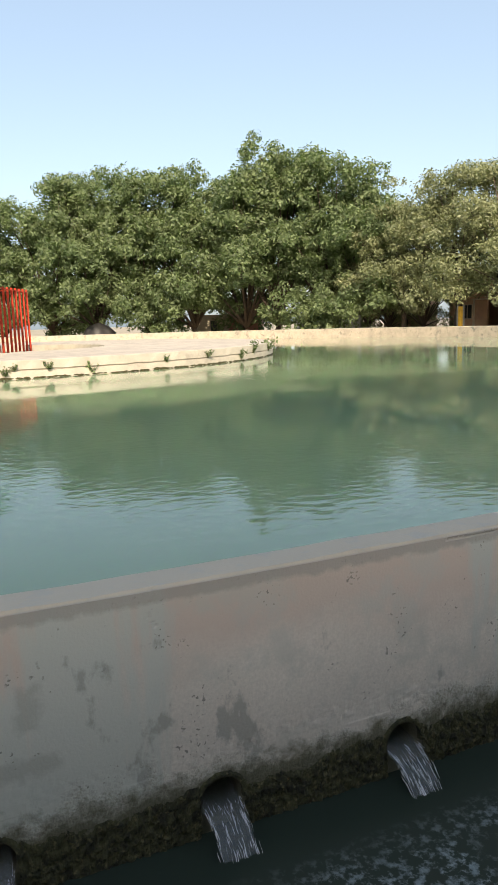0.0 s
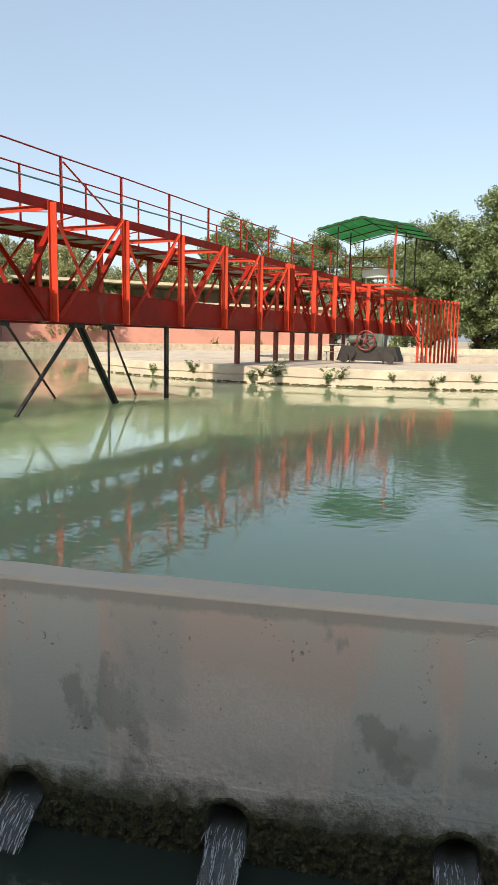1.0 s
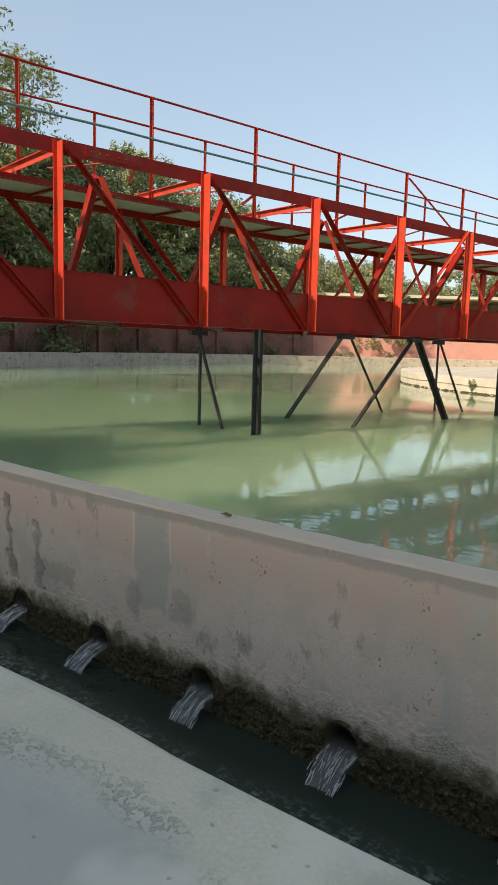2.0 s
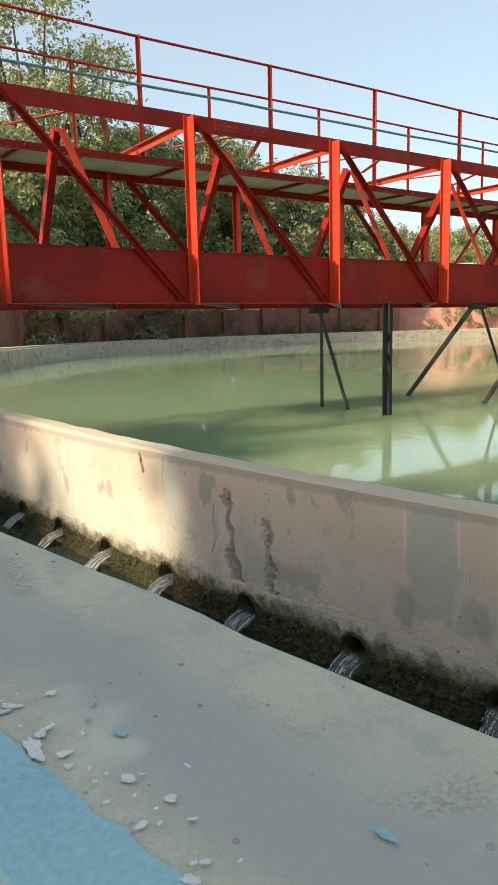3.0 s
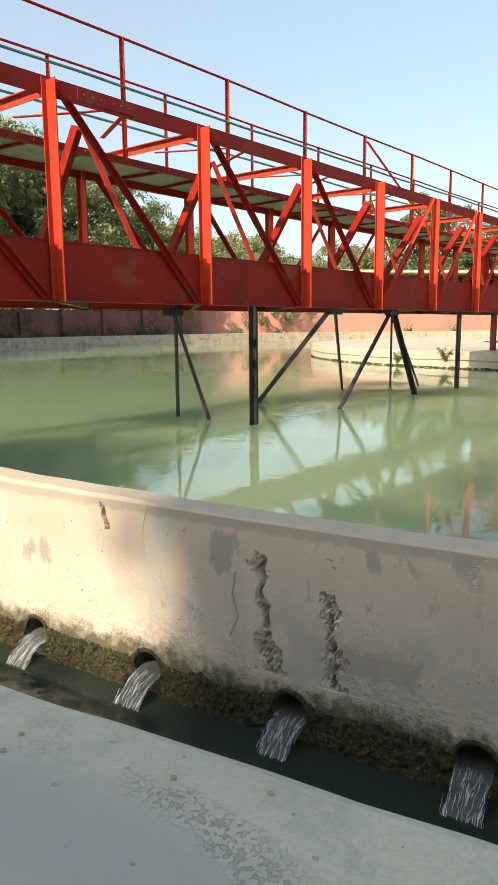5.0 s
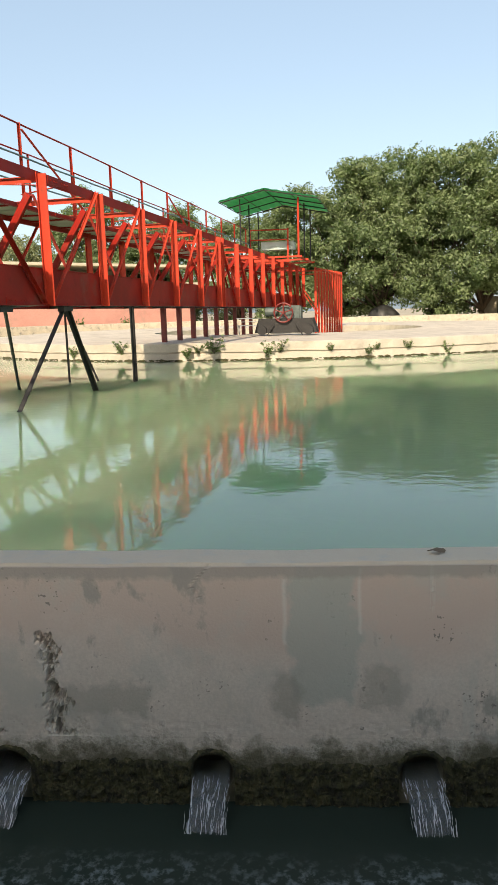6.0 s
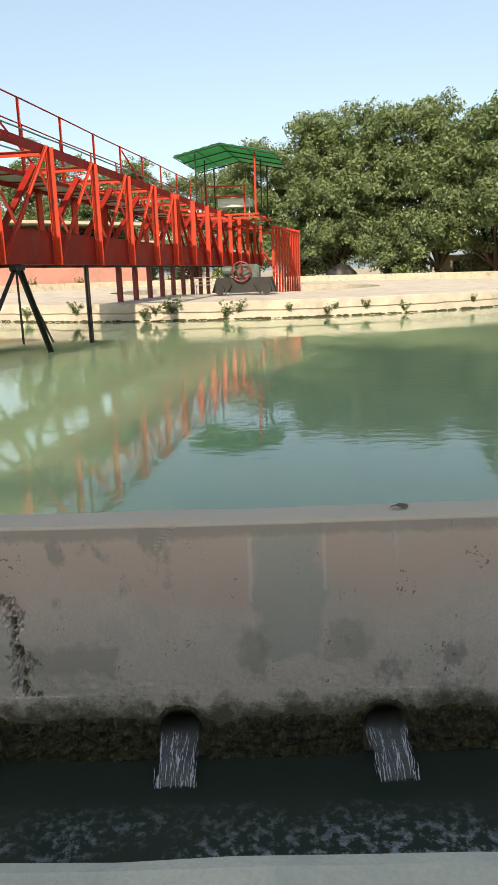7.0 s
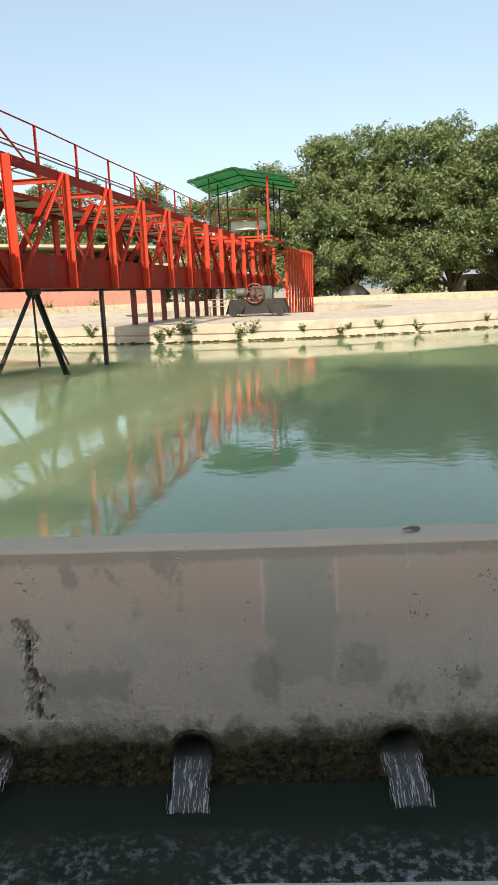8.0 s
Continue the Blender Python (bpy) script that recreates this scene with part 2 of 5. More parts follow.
    for x0, hx, z0, hz, soft, colour, share in ((-0.37, 0.14, 0.48, 0.29, 0.03, (0.27, 0.285, 0.25), 0.75), (-0.51, 0.012, 0.58, 0.13, 0.01, (0.46, 0.45, 0.41), 0.5), (-0.235, 0.010, 0.60, 0.14, 0.01, (0.46, 0.45, 0.41), 0.5),
                                                (-1.19, 0.19, 0.215, 0.075, 0.03, (0.235, 0.225, 0.19), 0.6), (-0.15, 0.09, 0.27, 0.10, 0.03, (0.20, 0.19, 0.16), 0.5), (-0.51, 0.07, 0.22, 0.12, 0.04, (0.20, 0.19, 0.16), 0.6),
                                                (3.02, 0.085, 0.28, 0.07, 0.03, (0.21, 0.20, 0.17), 0.5), (3.31, 0.15, 0.225, 0.045, 0.03, (0.23, 0.22, 0.19), 0.55), (3.35, 0.05, 0.43, 0.09, 0.03, (0.22, 0.21, 0.18), 0.5), (2.1, 0.16, 0.5, 0.28, 0.06, (0.29, 0.29, 0.26), 0.6)):
        col = blend(spot(x0, hx, z0, hz, soft), col, colour, share)
    n = field(5.0, (1, 1, 1), 0, 1, 7)[1]
    band = height(n, 0.42, 0.29, 0.23)
    col = blend(band, col, (0.29, 0.275, 0.225), 0.6)                                           # bared aggregate
    grain, grain_raw = field(85.0, (1, 1, 1), 0.46, 0.64, 21, 3.0)
    col = blend(times(grain, band), col, (0.13, 0.12, 0.09), 0.6)
    n = field(14.0, (1, 1, 1), 0, 1, 3)[1]
    col = blend(height(n, 0.30, 0.20, 0.12), col, (0.075, 0.068, 0.038), 0.9)                   # wet growth
    col = blend(height(n, 0.06, 0.725, 0.745), col, (0.235, 0.215, 0.19), 0.75)                   # darker line under the rim
    rim = height(n, 0.0, 0.750, 0.754)
    col = blend(rim, col, (0.35, 0.295, 0.225), 0.85)
    col = blend(times(rim, field(9.0, (1, 1, 1), 0.52, 0.62, 5)[0]), col, (0.30, 0.275, 0.235), 0.7)
    pale = nt.nodes.new("ShaderNodeHueSaturation")
    pale.inputs["Value"].default_value = 1.4
    nt.links.new(col, pale.inputs["Color"])
    col = pale.outputs[0]
    bp = nt.nodes.new("ShaderNodeBump")
    bp.inputs["Strength"].default_value, bp.inputs["Distance"].default_value = 0.9, 0.012
    nt.links.new(times(grain_raw, band), bp.inputs["Height"])
    nt.links.new(b.inputs["Normal"].links[0].from_socket, bp.inputs["Normal"])
    nt.links.new(bp.outputs[0], b.inputs["Normal"])
    nt.links.new(col, b.inputs["Base Color"])
    return m


def worn_ledge(m, r0):
    """A trodden ledge: a blue-grey smear along its middle, rows of pits, pale and dark spots."""
    nt = m.node_tree
    b = nt.nodes["Principled BSDF"]
    col = b.inputs["Base Color"].links[0].from_socket
    geo = nt.nodes.new("ShaderNodeNewGeometry")
    ln = nt.nodes.new("ShaderNodeVectorMath")
    ln.operation = "LENGTH"
    nt.links.new(geo.outputs["Position"], ln.inputs[0])

    def math_node(op, a, c):
        n = nt.nodes.new("ShaderNodeMath")
        n.operation = op
        for sock, v in zip(n.inputs, (a, c)):
            if isinstance(v, (int, float)):
                sock.default_value = v
            else:
                nt.links.new(v, sock)
        return n.outputs[0]

    def field(scale, detail=5.0, rgh=0.6):
        n = nt.nodes.new("ShaderNodeTexNoise")
        n.inputs["Scale"].default_value, n.inputs["Detail"].default_value, n.inputs["Roughness"].default_value = scale, detail, rgh
        nt.links.new(geo.outputs["Position"], n.inputs["Vector"])
        return n.outputs["Fac"]

    def span(src, lo, hi):
        r = nt.nodes.new("ShaderNodeMapRange")
        r.inputs[1].default_value, r.inputs[2].default_value = lo, hi
        nt.links.new(src, r.inputs[0])
        return r.outputs[0]

    def blend(f, a, colour, share):
        x = nt.nodes.new("ShaderNodeMix")
        x.data_type = "RGBA"
        nt.links.new(math_node("MULTIPLY", f, share), x.inputs[0])
        nt.links.new(a, x.inputs[6])
        x.inputs[7].default_value = (*colour, 1)
        return x.outputs[2]

    off = math_node("ABSOLUTE", math_node("ADD", math_node("ADD", ln.outputs["Value"], -r0), math_node("MULTIPLY", math_node("ADD", field(1.1), -0.5), 0.55)), 0)
    col = blend(span(off, 0.20, 0.07), col, (0.34, 0.35, 0.325), 0.85)
    col = blend(span(field(7.0, 6.0, 0.7), 0.52, 0.64), col, (0.34, 0.34, 0.30), 0.55)
    col = blend(span(field(2.3, 3.0), 0.58, 0.66), col, (0.56, 0.545, 0.47), 0.6)
    row = math_node("MULTIPLY", span(math_node("ABSOLUTE", math_node("ADD", off, -0.16), 0), 0.05, 0.015), span(field(1.7, 2.0), 0.48, 0.54))
    pits = math_node("MULTIPLY", span(field(95.0, 2.0), 0.52, 0.60), row)
    pits = math_node("MAXIMUM", pits, span(field(38.0, 1.0, 0.3), 0.775, 0.79))
    col = blend(pits, col, (0.22, 0.22, 0.20), 0.4)
    nt.links.new(col, b.inputs["Base Color"])
    bp = nt.nodes.new("ShaderNodeBump")
    bp.invert = True
    bp.inputs["Strength"].default_value, bp.inputs["Distance"].default_value = 0.8, 0.006
    nt.links.new(pits, bp.inputs["Height"])
    nt.links.new(b.inputs["Normal"].links[0].from_socket, bp.inputs["Normal"])
    nt.links.new(bp.outputs[0], b.inputs["Normal"])
    return m


SLAB = worn_ledge(SLAB, 42.86)
tweak(TANK_WATER, IOR=1.30, Subsurface_Weight=1.0, Subsurface_Scale=2.6, Subsurface_Radius=(0.6, 1.0, 0.7))   # light spreads in the milky water
TANK_WATER.node_tree.nodes["Principled BSDF"].subsurface_method = "BURLEY"
NEARWALL = damp_wall(material("stained_concrete", (0.50, 0.445, 0.385), (0.43, 0.385, 0.335), 1.1, 90, third=(0.34, 0.325, 0.285), stain=2.6, bump=0.5, depth=0.006, spread=(0.35, 0.7)))
JET = tweak(material("falling_water", (0.55, 0.60, 0.64), (0.35, 0.40, 0.43), 9, 60, rough=0.06, bump=0.6, depth=0.012), Transmission_Weight=0.80, IOR=1.33)
# white for the jets' sparkles, glints given as colour
SPARKLE = tweak(material("water_sparkle", (0.86, 0.88, 0.92), (0.75, 0.80, 0.85), 30, 120, rough=0.15, bump=0), Transmission_Weight=0.25)
for paint in (RED, RED_OLD):
    tweak(paint, Specular_IOR_Level=0.18)
MAROON = material("maroon_paint", (0.20, 0.022, 0.018), (0.13, 0.018, 0.016), 2.0, 30, rough=0.5, bump=0.1)
STEEL = material("grey_steel", (0.30, 0.31, 0.31), (0.22, 0.22, 0.22), 3, 40, rough=0.5, metal=0.4, bump=0.1)
GEAR = material("grey_green_paint", (0.10, 0.13, 0.12), (0.06, 0.08, 0.075), 4, 40, rough=0.5, bump=0.2)
PALE_BOX = material("pale_box_paint", (0.50, 0.60, 0.57), (0.42, 0.52, 0.50), 3, 40, rough=0.5, bump=0.1)
YELLOW = material("yellow_paint", (0.70, 0.42, 0.04), None, 3, 40, rough=0.5, bump=0.1)
SHEET = material("grey_sheet", (0.38, 0.40, 0.42), (0.30, 0.32, 0.34), 2, 20, rough=0.6)
ORANGE = material("orange_plaster", (0.62, 0.40, 0.27), (0.55, 0.35, 0.24), 0.8, 10, third=(0.45, 0.30, 0.22), stain=0.5)
DRY = material("dry_twigs", (0.16, 0.12, 0.08), (0.10, 0.08, 0.06), 4, 30, bump=0)


# ---- building helpers ----
def mesh_of(name, bm, mats, smooth=False):
    me = bpy.data.meshes.new(name)
    bm.to_mesh(me)
    bm.free()
    for m in mats if isinstance(mats, (list, tuple)) else [mats]:
        me.materials.append(m)
    if smooth:
        for p in me.polygons:
            p.use_smooth = True
    return me


def part(name, bm, mats, parent=None, label="", smooth=False):
    ob = new(name, mesh_of(name, bm, mats, smooth))
    if parent is not None:
        ob.parent = parent
        ob.matrix_parent_inverse = parent.matrix_basis.inverted()
    if label:
        ob["label"] = label
    return ob


def thing(name, label, category, group="", kind="", at=None):
    ob = new(name)
    ob.empty_display_size = 0.2
    if at is not None:
        ob.matrix_basis = at
    return tagged(ob, label, category, group, kind)


def add_box(bm, lo, hi, m=None):
    """A box between two corners, turned by m."""
    c = [(a + b) / 2 for a, b in zip(lo, hi)]
    s = [abs(b - a) for a, b in zip(lo, hi)]
    r = bmesh.ops.create_cube(bm, size=1.0, matrix=Matrix.LocRotScale(c, None, s))
    if m is not None:
        bmesh.ops.transform(bm, matrix=m, verts=r["verts"])
    return r["verts"]


def add_bar(bm, a, b, wide, deep, side=(0, 0, 1)):
    """A square bar from a to b; wide is measured across the side direction."""
    a, b = Vector(a), Vector(b)
    d = b - a
    z = d.normalized()
    x = Vector(side).cross(z)
    if x.length < 1e-4:
        x = Vector((1, 0, 0)).cross(z)
    x.normalize()
    y = z.cross(x)
    m = Matrix((x, y, z)).transposed().to_4x4()
    m.translation = (a + b) / 2
    r = bmesh.ops.create_cube(bm, size=1.0, matrix=m @ Matrix.Diagonal((wide, deep, d.length, 1)))
    return r["verts"]


def add_tube(bm, pts, r, n=8):
    """A round tube along points; r is one radius or one for each point."""
    pts = [Vector(p) for p in pts]
    rs = [r] * len(pts) if isinstance(r, (int, float)) else list(r)
    rings = []
    for i, p in enumerate(pts):
        d = (pts[min(i + 1, len(pts) - 1)] - pts[max(i - 1, 0)]).normalized()
        u = d.orthogonal().normalized() if abs(d.z) > 0.9 else Vector((0, 0, 1)).cross(d).normalized()
        v = d.cross(u)
        rings.append([bm.verts.new(p + (u * math.cos(k * math.tau / n) + v * math.sin(k * math.tau / n)) * rs[i]) for k in range(n)])
    for a, b in zip(rings, rings[1:]):
        for k in range(n):
            bm.faces.new((a[k], a[(k + 1) % n], b[(k + 1) % n], b[k]))
    bm.faces.new(rings[0][::-1])
    bm.faces.new(rings[-1])


def polar(r, deg, z=0.0):
    """A place at radius r, deg degrees to the right of -y as seen from outside the tank."""
    return Vector((r * math.sin(radians(deg)), -r * math.cos(radians(deg)), z))


def add_ring(bm, profile, d0, d1, n, wobble=0.0):
    """Sweep a closed profile of (r, z) round the axis from d0 to d1 degrees."""
    full = abs(d1 - d0) >= 359.99
    wobs = wobble if isinstance(wobble, list) else [wobble] * len(profile)
    rows = []
    for i in range(n if full else n + 1):
        d = d0 + (d1 - d0) * i / n
        rows.append([bm.verts.new(polar(r + noise.noise((d * 0.9, r, z * 3)) * w + noise.noise((d * 4.3, r, z * 3)) * w * 0.6, d, z + noise.noise((d * 0.7, z + 9, r)) * w)) for (r, z), w in zip(profile, wobs)])
    k = len(profile)
    for i in range(n):
        a, b = rows[i], rows[(i + 1) % len(rows)]
        for j in range(k):
            bm.faces.new((a[j], a[(j + 1) % k], b[(j + 1) % k], b[j]))
    if not full:
        bm.faces.new(rows[0])
        bm.faces.new(rows[-1][::-1])
    bmesh.ops.recalc_face_normals(bm, faces=bm.faces)


def disc(bm, r0, r1, z, n=128, rings=1):
    rows = [[bm.verts.new(polar(r0 + (r1 - r0) * j / rings, 360 * i / n, z)) for i in range(n)] for j in range(rings + 1)]
    for a, b in zip(rows, rows[1:]):
        for i in range(n):
            bm.faces.new((a[i], b[i], b[(i + 1) % n], a[(i + 1) % n]))
    bmesh.ops.recalc_face_normals(bm, faces=bm.faces)
    for fc in bm.faces:
        if fc.normal.z < 0:
            fc.normal_flip()


# ---- plan: a round settling tank about the origin ----
R_OUT, THICK, RIM = 40.96, 0.169, 0.761     # outer wall
WATER = -0.082
R_ISL, R_DECK, ISL_TOP = 17.56, 8.0, 0.58  # inner tank and its deck
HOLE_STEP, HOLE_R = 0.80, 0.086             # outlet pipes, apex at z = 0
CHANNEL = -0.21                             # water in the gutter
R_EDGE, LEDGE = 42.48, 0.781                # broad ledge beyond the gutter
R_BLUE, R_FACE, GROUND = 43.14, 43.31, 0.02
BR0, BR_DIR, PANEL = Vector((-6.381, -37.099, 0)), 1.3882, 2.5812
ALONG, RIGHT = Vector((math.cos(BR_DIR), math.sin(BR_DIR), 0)), Vector((math.sin(BR_DIR), -math.cos(BR_DIR), 0))
GIRDER_Z, CHORD_Z, BR_WIDE = 1.90, 4.405, 2.75
GIRDER_H = 0.70
STEP_DEG = math.degrees(HOLE_STEP / R_OUT)
NEAR0, NEAR1 = -15 * STEP_DEG + STEP_DEG / 2, 15 * STEP_DEG + STEP_DEG / 2


def br(along, off, z):
    """A place on the bridge: metres inward from its first post, metres to the right of the near truss, height."""
    return BR0 + ALONG * along + RIGHT * off + Vector((0, 0, z))


def hole_deg(k):
    return (k - 2) * STEP_DEG


# ---- ground and water ----
bm = bmesh.new()
disc(bm, R_FACE - 0.2, 130, GROUND, 180, 6)
disc(bm, 130, 1500, GROUND, 180, 2)
bmesh.ops.remove_doubles(bm, verts=bm.verts, dist=0.001)
tagged(part("ground", bm, EARTH), "dry bare earth ground round the tank", "ground", kind="structure")
bm = bmesh.new()
disc(bm, R_ISL - 0.3, R_OUT - THICK + 0.03, WATER, 360, 3)
tagged(part("water", bm, TANK_WATER), "still green water in the round tank", "water", kind="structure")
bm = bmesh.new()
disc(bm, 0.5, R_DECK + 0.2, WATER, 90)
tagged(part("water_inner", bm, TANK_WATER), "green water in the inner tank", "water", kind="structure")
bm = bmesh.new()
disc(bm, R_OUT - 0.03, R_EDGE + 0.05, CHANNEL, 360)
tagged(part("water_channel", bm, CHANNEL_WATER), "dark foam-flecked water in the gutter", "water", kind="structure")

# ---- outer wall: the far stretch plain, the near stretch with its outlets, cracks and broken plaster ----
bm = bmesh.new()
add_ring(bm, [(R_OUT, -1.0), (R_OUT, RIM - 0.014), (R_OUT - 0.014, RIM), (R_OUT - THICK + 0.014, RIM), (R_OUT - THICK, RIM - 0.014), (R_OUT - THICK, -1.0)], NEAR1, NEAR0 + 360, 640, 0.008)
tagged(part("wall_outer", bm, CONCRETE), "round grey weathered concrete tank wall", "wall", kind="structure")

CRACKS = [  # degrees, z from top to bottom, half width, roughness
    [(-2.46, 0.56), (-2.42, 0.50), (-2.45, 0.42), (-2.40, 0.33), (-2.41, 0.22), (-2.36, 0.12), (-2.37, 0.04)],
    [(-1.99, 0.46), (-1.96, 0.40), (-1.98, 0.30), (-1.94, 0.20), (-1.96, 0.10), (-1.92, 0.0), (-1.93, -0.05)],
    [(-3.74, 0.72), (-3.70, 0.66), (-3.68, 0.60)],
    [(-2.62, 0.50), (-2.64, 0.40), (-2.60, 0.30), (-2.66, 0.20)],
    [(-3.32, 0.73), (-3.36, 0.60), (-3.34, 0.48)],
    [(5.30, 0.75), (5.26, 0.66), (5.31, 0.61)],
    [(0.02, 0.75), (0.04, 0.66), (0.03, 0.58)],
    [(4.55, 0.74), (4.45, 0.68)],
    [(7.6, 0.745), (7.3, 0.735), (7.0, 0.74)],
    [(-1.1, 0.75), (-1.2, 0.68), (-1.14, 0.62)],
]
CRACK_WIDE = [0.055, 0.050, 0.016, 0.005, 0.0035, 0.003, 0.0025, 0.003, 0.004, 0.003]
CRACK_DEEP = [0.036, 0.034, 0.035, 0.008, 0.004, 0.004, 0.003, 0.004, 0.005, 0.004]


def crack_depth(d, z):
    """How deep the plaster is broken at a place of the wall face."""
    out = 0.0
    for line, wide, deep in zip(CRACKS, CRACK_WIDE, CRACK_DEEP):
        if not (min(p[0] for p in line) - 0.2 < d < max(p[0] for p in line) + 0.2):
            continue
        best = 9.0
        for (d0, z0), (d1, z1) in zip(line, line[1:]):
            ax, ay, bx, by = 0.715 * d0, z0, 0.715 * d1, z1
            px, py = 0.715 * d - ax, z - ay
            vx, vy = bx - ax, by - ay
            t = max(0.0, min(1.0, (px * vx + py * vy) / (vx * vx + vy * vy)))
            best = min(best, math.hypot(px - t * vx, py - t * vy))
        if wide > 0.02:
            wide *= 0.85 + 0.8 * max(-0.6, noise.noise((z * 8, line[0][0], 11)))
        best = max(0.0, best + 0.7 * wide * noise.noise((d * 22, z * 18, wide * 100)) + 0.35 * wide * noise.noise((d * 60, z * 45, wide * 90)))
        if best < wide:
            k = 1 - best / wide
            if deep > 0.02:
                rough = 0.45 + 0.8 * noise.noise((d * 70, z * 50, 3)) + 0.5 * noise.noise((d * 140, z * 110, 8))
                core = 0.055 if best < 0.007 + 0.012 * noise.noise((d * 9, z * 14, 2)) else 0.0
                out = max(out, deep * min(1.0, k * 2.2) * max(0.0, rough) + core)
            else:
                out = max(out, deep)
    return out


COLS = 64                                   # columns for each outlet bay
bm = bmesh.new()
zs = [0.06 + (RIM - 0.012 - 0.06) * i / 112 for i in range(113)]
FINE = (-3.85, -1.75)                        # stretch with the broken plaster
cuts = []
for c in range(30 * COLS + 1):
    d = NEAR0 + (NEAR1 - NEAR0) * c / (30 * COLS)
    cuts += [d + (NEAR1 - NEAR0) / (30 * COLS) * q / 4 for q in range(4)] if FINE[0] < d < FINE[1] else [d]
rows = []
for d in cuts:
    col = []
    for z in zs:
        low = max(0.0, 1 - (z - 0.06) / (0.13 + 0.10 * noise.noise((d * 1.3, 4.2, 0))))
        rough = 0.005 * low * (0.25 + noise.noise((d * 26, z * 36, 1)) + 0.6 * noise.noise((d * 50, z * 70, 1))) * min(1, (z - 0.06) / 0.05)
        soft = 0.004 * noise.noise((d * 3, z * 3, 7))
        col.append(bm.verts.new(polar(R_OUT + (soft - rough - crack_depth(d, z)) * (0 if z < 0.061 else 1), d, z)))
    top = RIM + 0.006 * noise.noise((d * 2.1, 0, 5)) + 0.03 * min(1.0, max(0.0, (-2.5 - d) / 4))
    chip = 0.010 + 0.012 * max(0.0, noise.noise((d * 9, 2, 2)))
    col.append(bm.verts.new(polar(R_OUT - chip, d, top)))
    col.append(bm.verts.new(polar(R_OUT - THICK + 0.014, d, top)))
    col.append(bm.verts.new(polar(R_OUT - THICK, d, top - 0.014)))
    col.append(bm.verts.new(polar(R_OUT - THICK, d, 0.06)))
    rows.append(col)
for a, b in zip(rows, rows[1:]):
    for j in range(len(a) - 1):
        bm.faces.new((a[j], b[j], b[j + 1], a[j + 1]))
# outlet bays: a plate with a round opening on both faces, and the pipe between
ZB, ZT, NSEG = -0.60, 0.06, 24


def bay_ring(bm, d_mid, r):
    """Rim of the bay and of its opening, point for point."""
    outer, inner = [], []
    half = STEP_DEG / 2
    for i in range(NSEG):
        a = math.tau * (i + 0.5) / NSEG
        ca, sa_ = math.cos(a), math.sin(a)
        k = min(half * 0.715 / abs(ca) if abs(ca) > 1e-6 else 99, ((ZT + HOLE_R) if sa_ > 0 else (-HOLE_R - ZB)) / abs(sa_) if abs(sa_) > 1e-6 else 99)
        outer.append((d_mid + ca * k / 0.715, -HOLE_R + sa_ * k))
        inner.append((d_mid + ca * HOLE_R / 0.715, -HOLE_R + sa_ * HOLE_R))
    return outer, inner


for k in range(-12, 18):
    d_mid = hole_deg(k)
    if not NEAR0 <= d_mid <= NEAR1:
        continue
    outer, inner = bay_ring(bm, d_mid, R_OUT)
    corner = [(d_mid + sx * STEP_DEG / 2, z) for sx, z in ((1, ZT), (-1, ZT), (-1, ZB), (1, ZB))]
    rings = []
    for r in (R_OUT, R_OUT - THICK):
        o = [bm.verts.new(polar(r, d, z)) for d, z in outer]
        i_ = [bm.verts.new(polar(r, d, z)) for d, z in inner]
        cs = [bm.verts.new(polar(r, d, z)) for d, z in corner]
        for n in range(NSEG):
            m = (n + 1) % NSEG
            bm.faces.new((o[n], o[m], i_[m], i_[n]) if r == R_OUT else (i_[n], i_[m], o[m], o[n]))
            dn, zn = outer[n]
            dm, zm = outer[m]
            for ci, (dc, zc) in enumerate(corner):   # fill the corner between two sides
                on_n = abs(dn - dc) < 1e-6 or abs(zn - zc) < 1e-6
                on_m = abs(dm - dc) < 1e-6 or abs(zm - zc) < 1e-6
                if on_n and on_m and abs(dn - dm) > 1e-6 and abs(zn - zm) > 1e-6:
                    bm.faces.new((o[n], cs[ci], o[m]) if r == R_OUT else (o[m], cs[ci], o[n]))
        rings.append(i_)
    bm.faces.new(rings[1])                       # cap added at the pipe's inner end, keeps the tank's light out
    for n in range(NSEG):
        m = (n + 1) % NSEG
        bm.faces.new((rings[0][n], rings[0][m], rings[1][m], rings[1][n]))
bmesh.ops.recalc_face_normals(bm, faces=bm.faces)
wall_near = tagged(part("wall_outer_near", bm, NEARWALL), "stained grey concrete wall with cracks and outlets", "wall", kind="structure")

# ---- broad ledge, its paint, and the face below ----
bm = bmesh.new()
prof = [(R_EDGE + 0.03, -1.0), (R_EDGE + 0.01, LEDGE - 0.05), (R_EDGE, LEDGE - 0.02), (R_EDGE + 0.03, LEDGE), (R_BLUE, LEDGE + 0.004), (R_FACE, LEDGE), (R_FACE, GROUND - 0.3)]
add_ring(bm, prof, 0, 360, 1440, [0.03, 0.03, 0.03, 0.012, 0.0, 0.0, 0.0])
tagged(part("pavement_ledge", bm, SLAB), "worn grey concrete ledge along the gutter", "ledge", kind="structure")


def ledge_z(r):
    """Height of the ledge's top."""
    return LEDGE + 0.004 * min(1, max(0, (r - R_EDGE - 0.03) / 0.6))


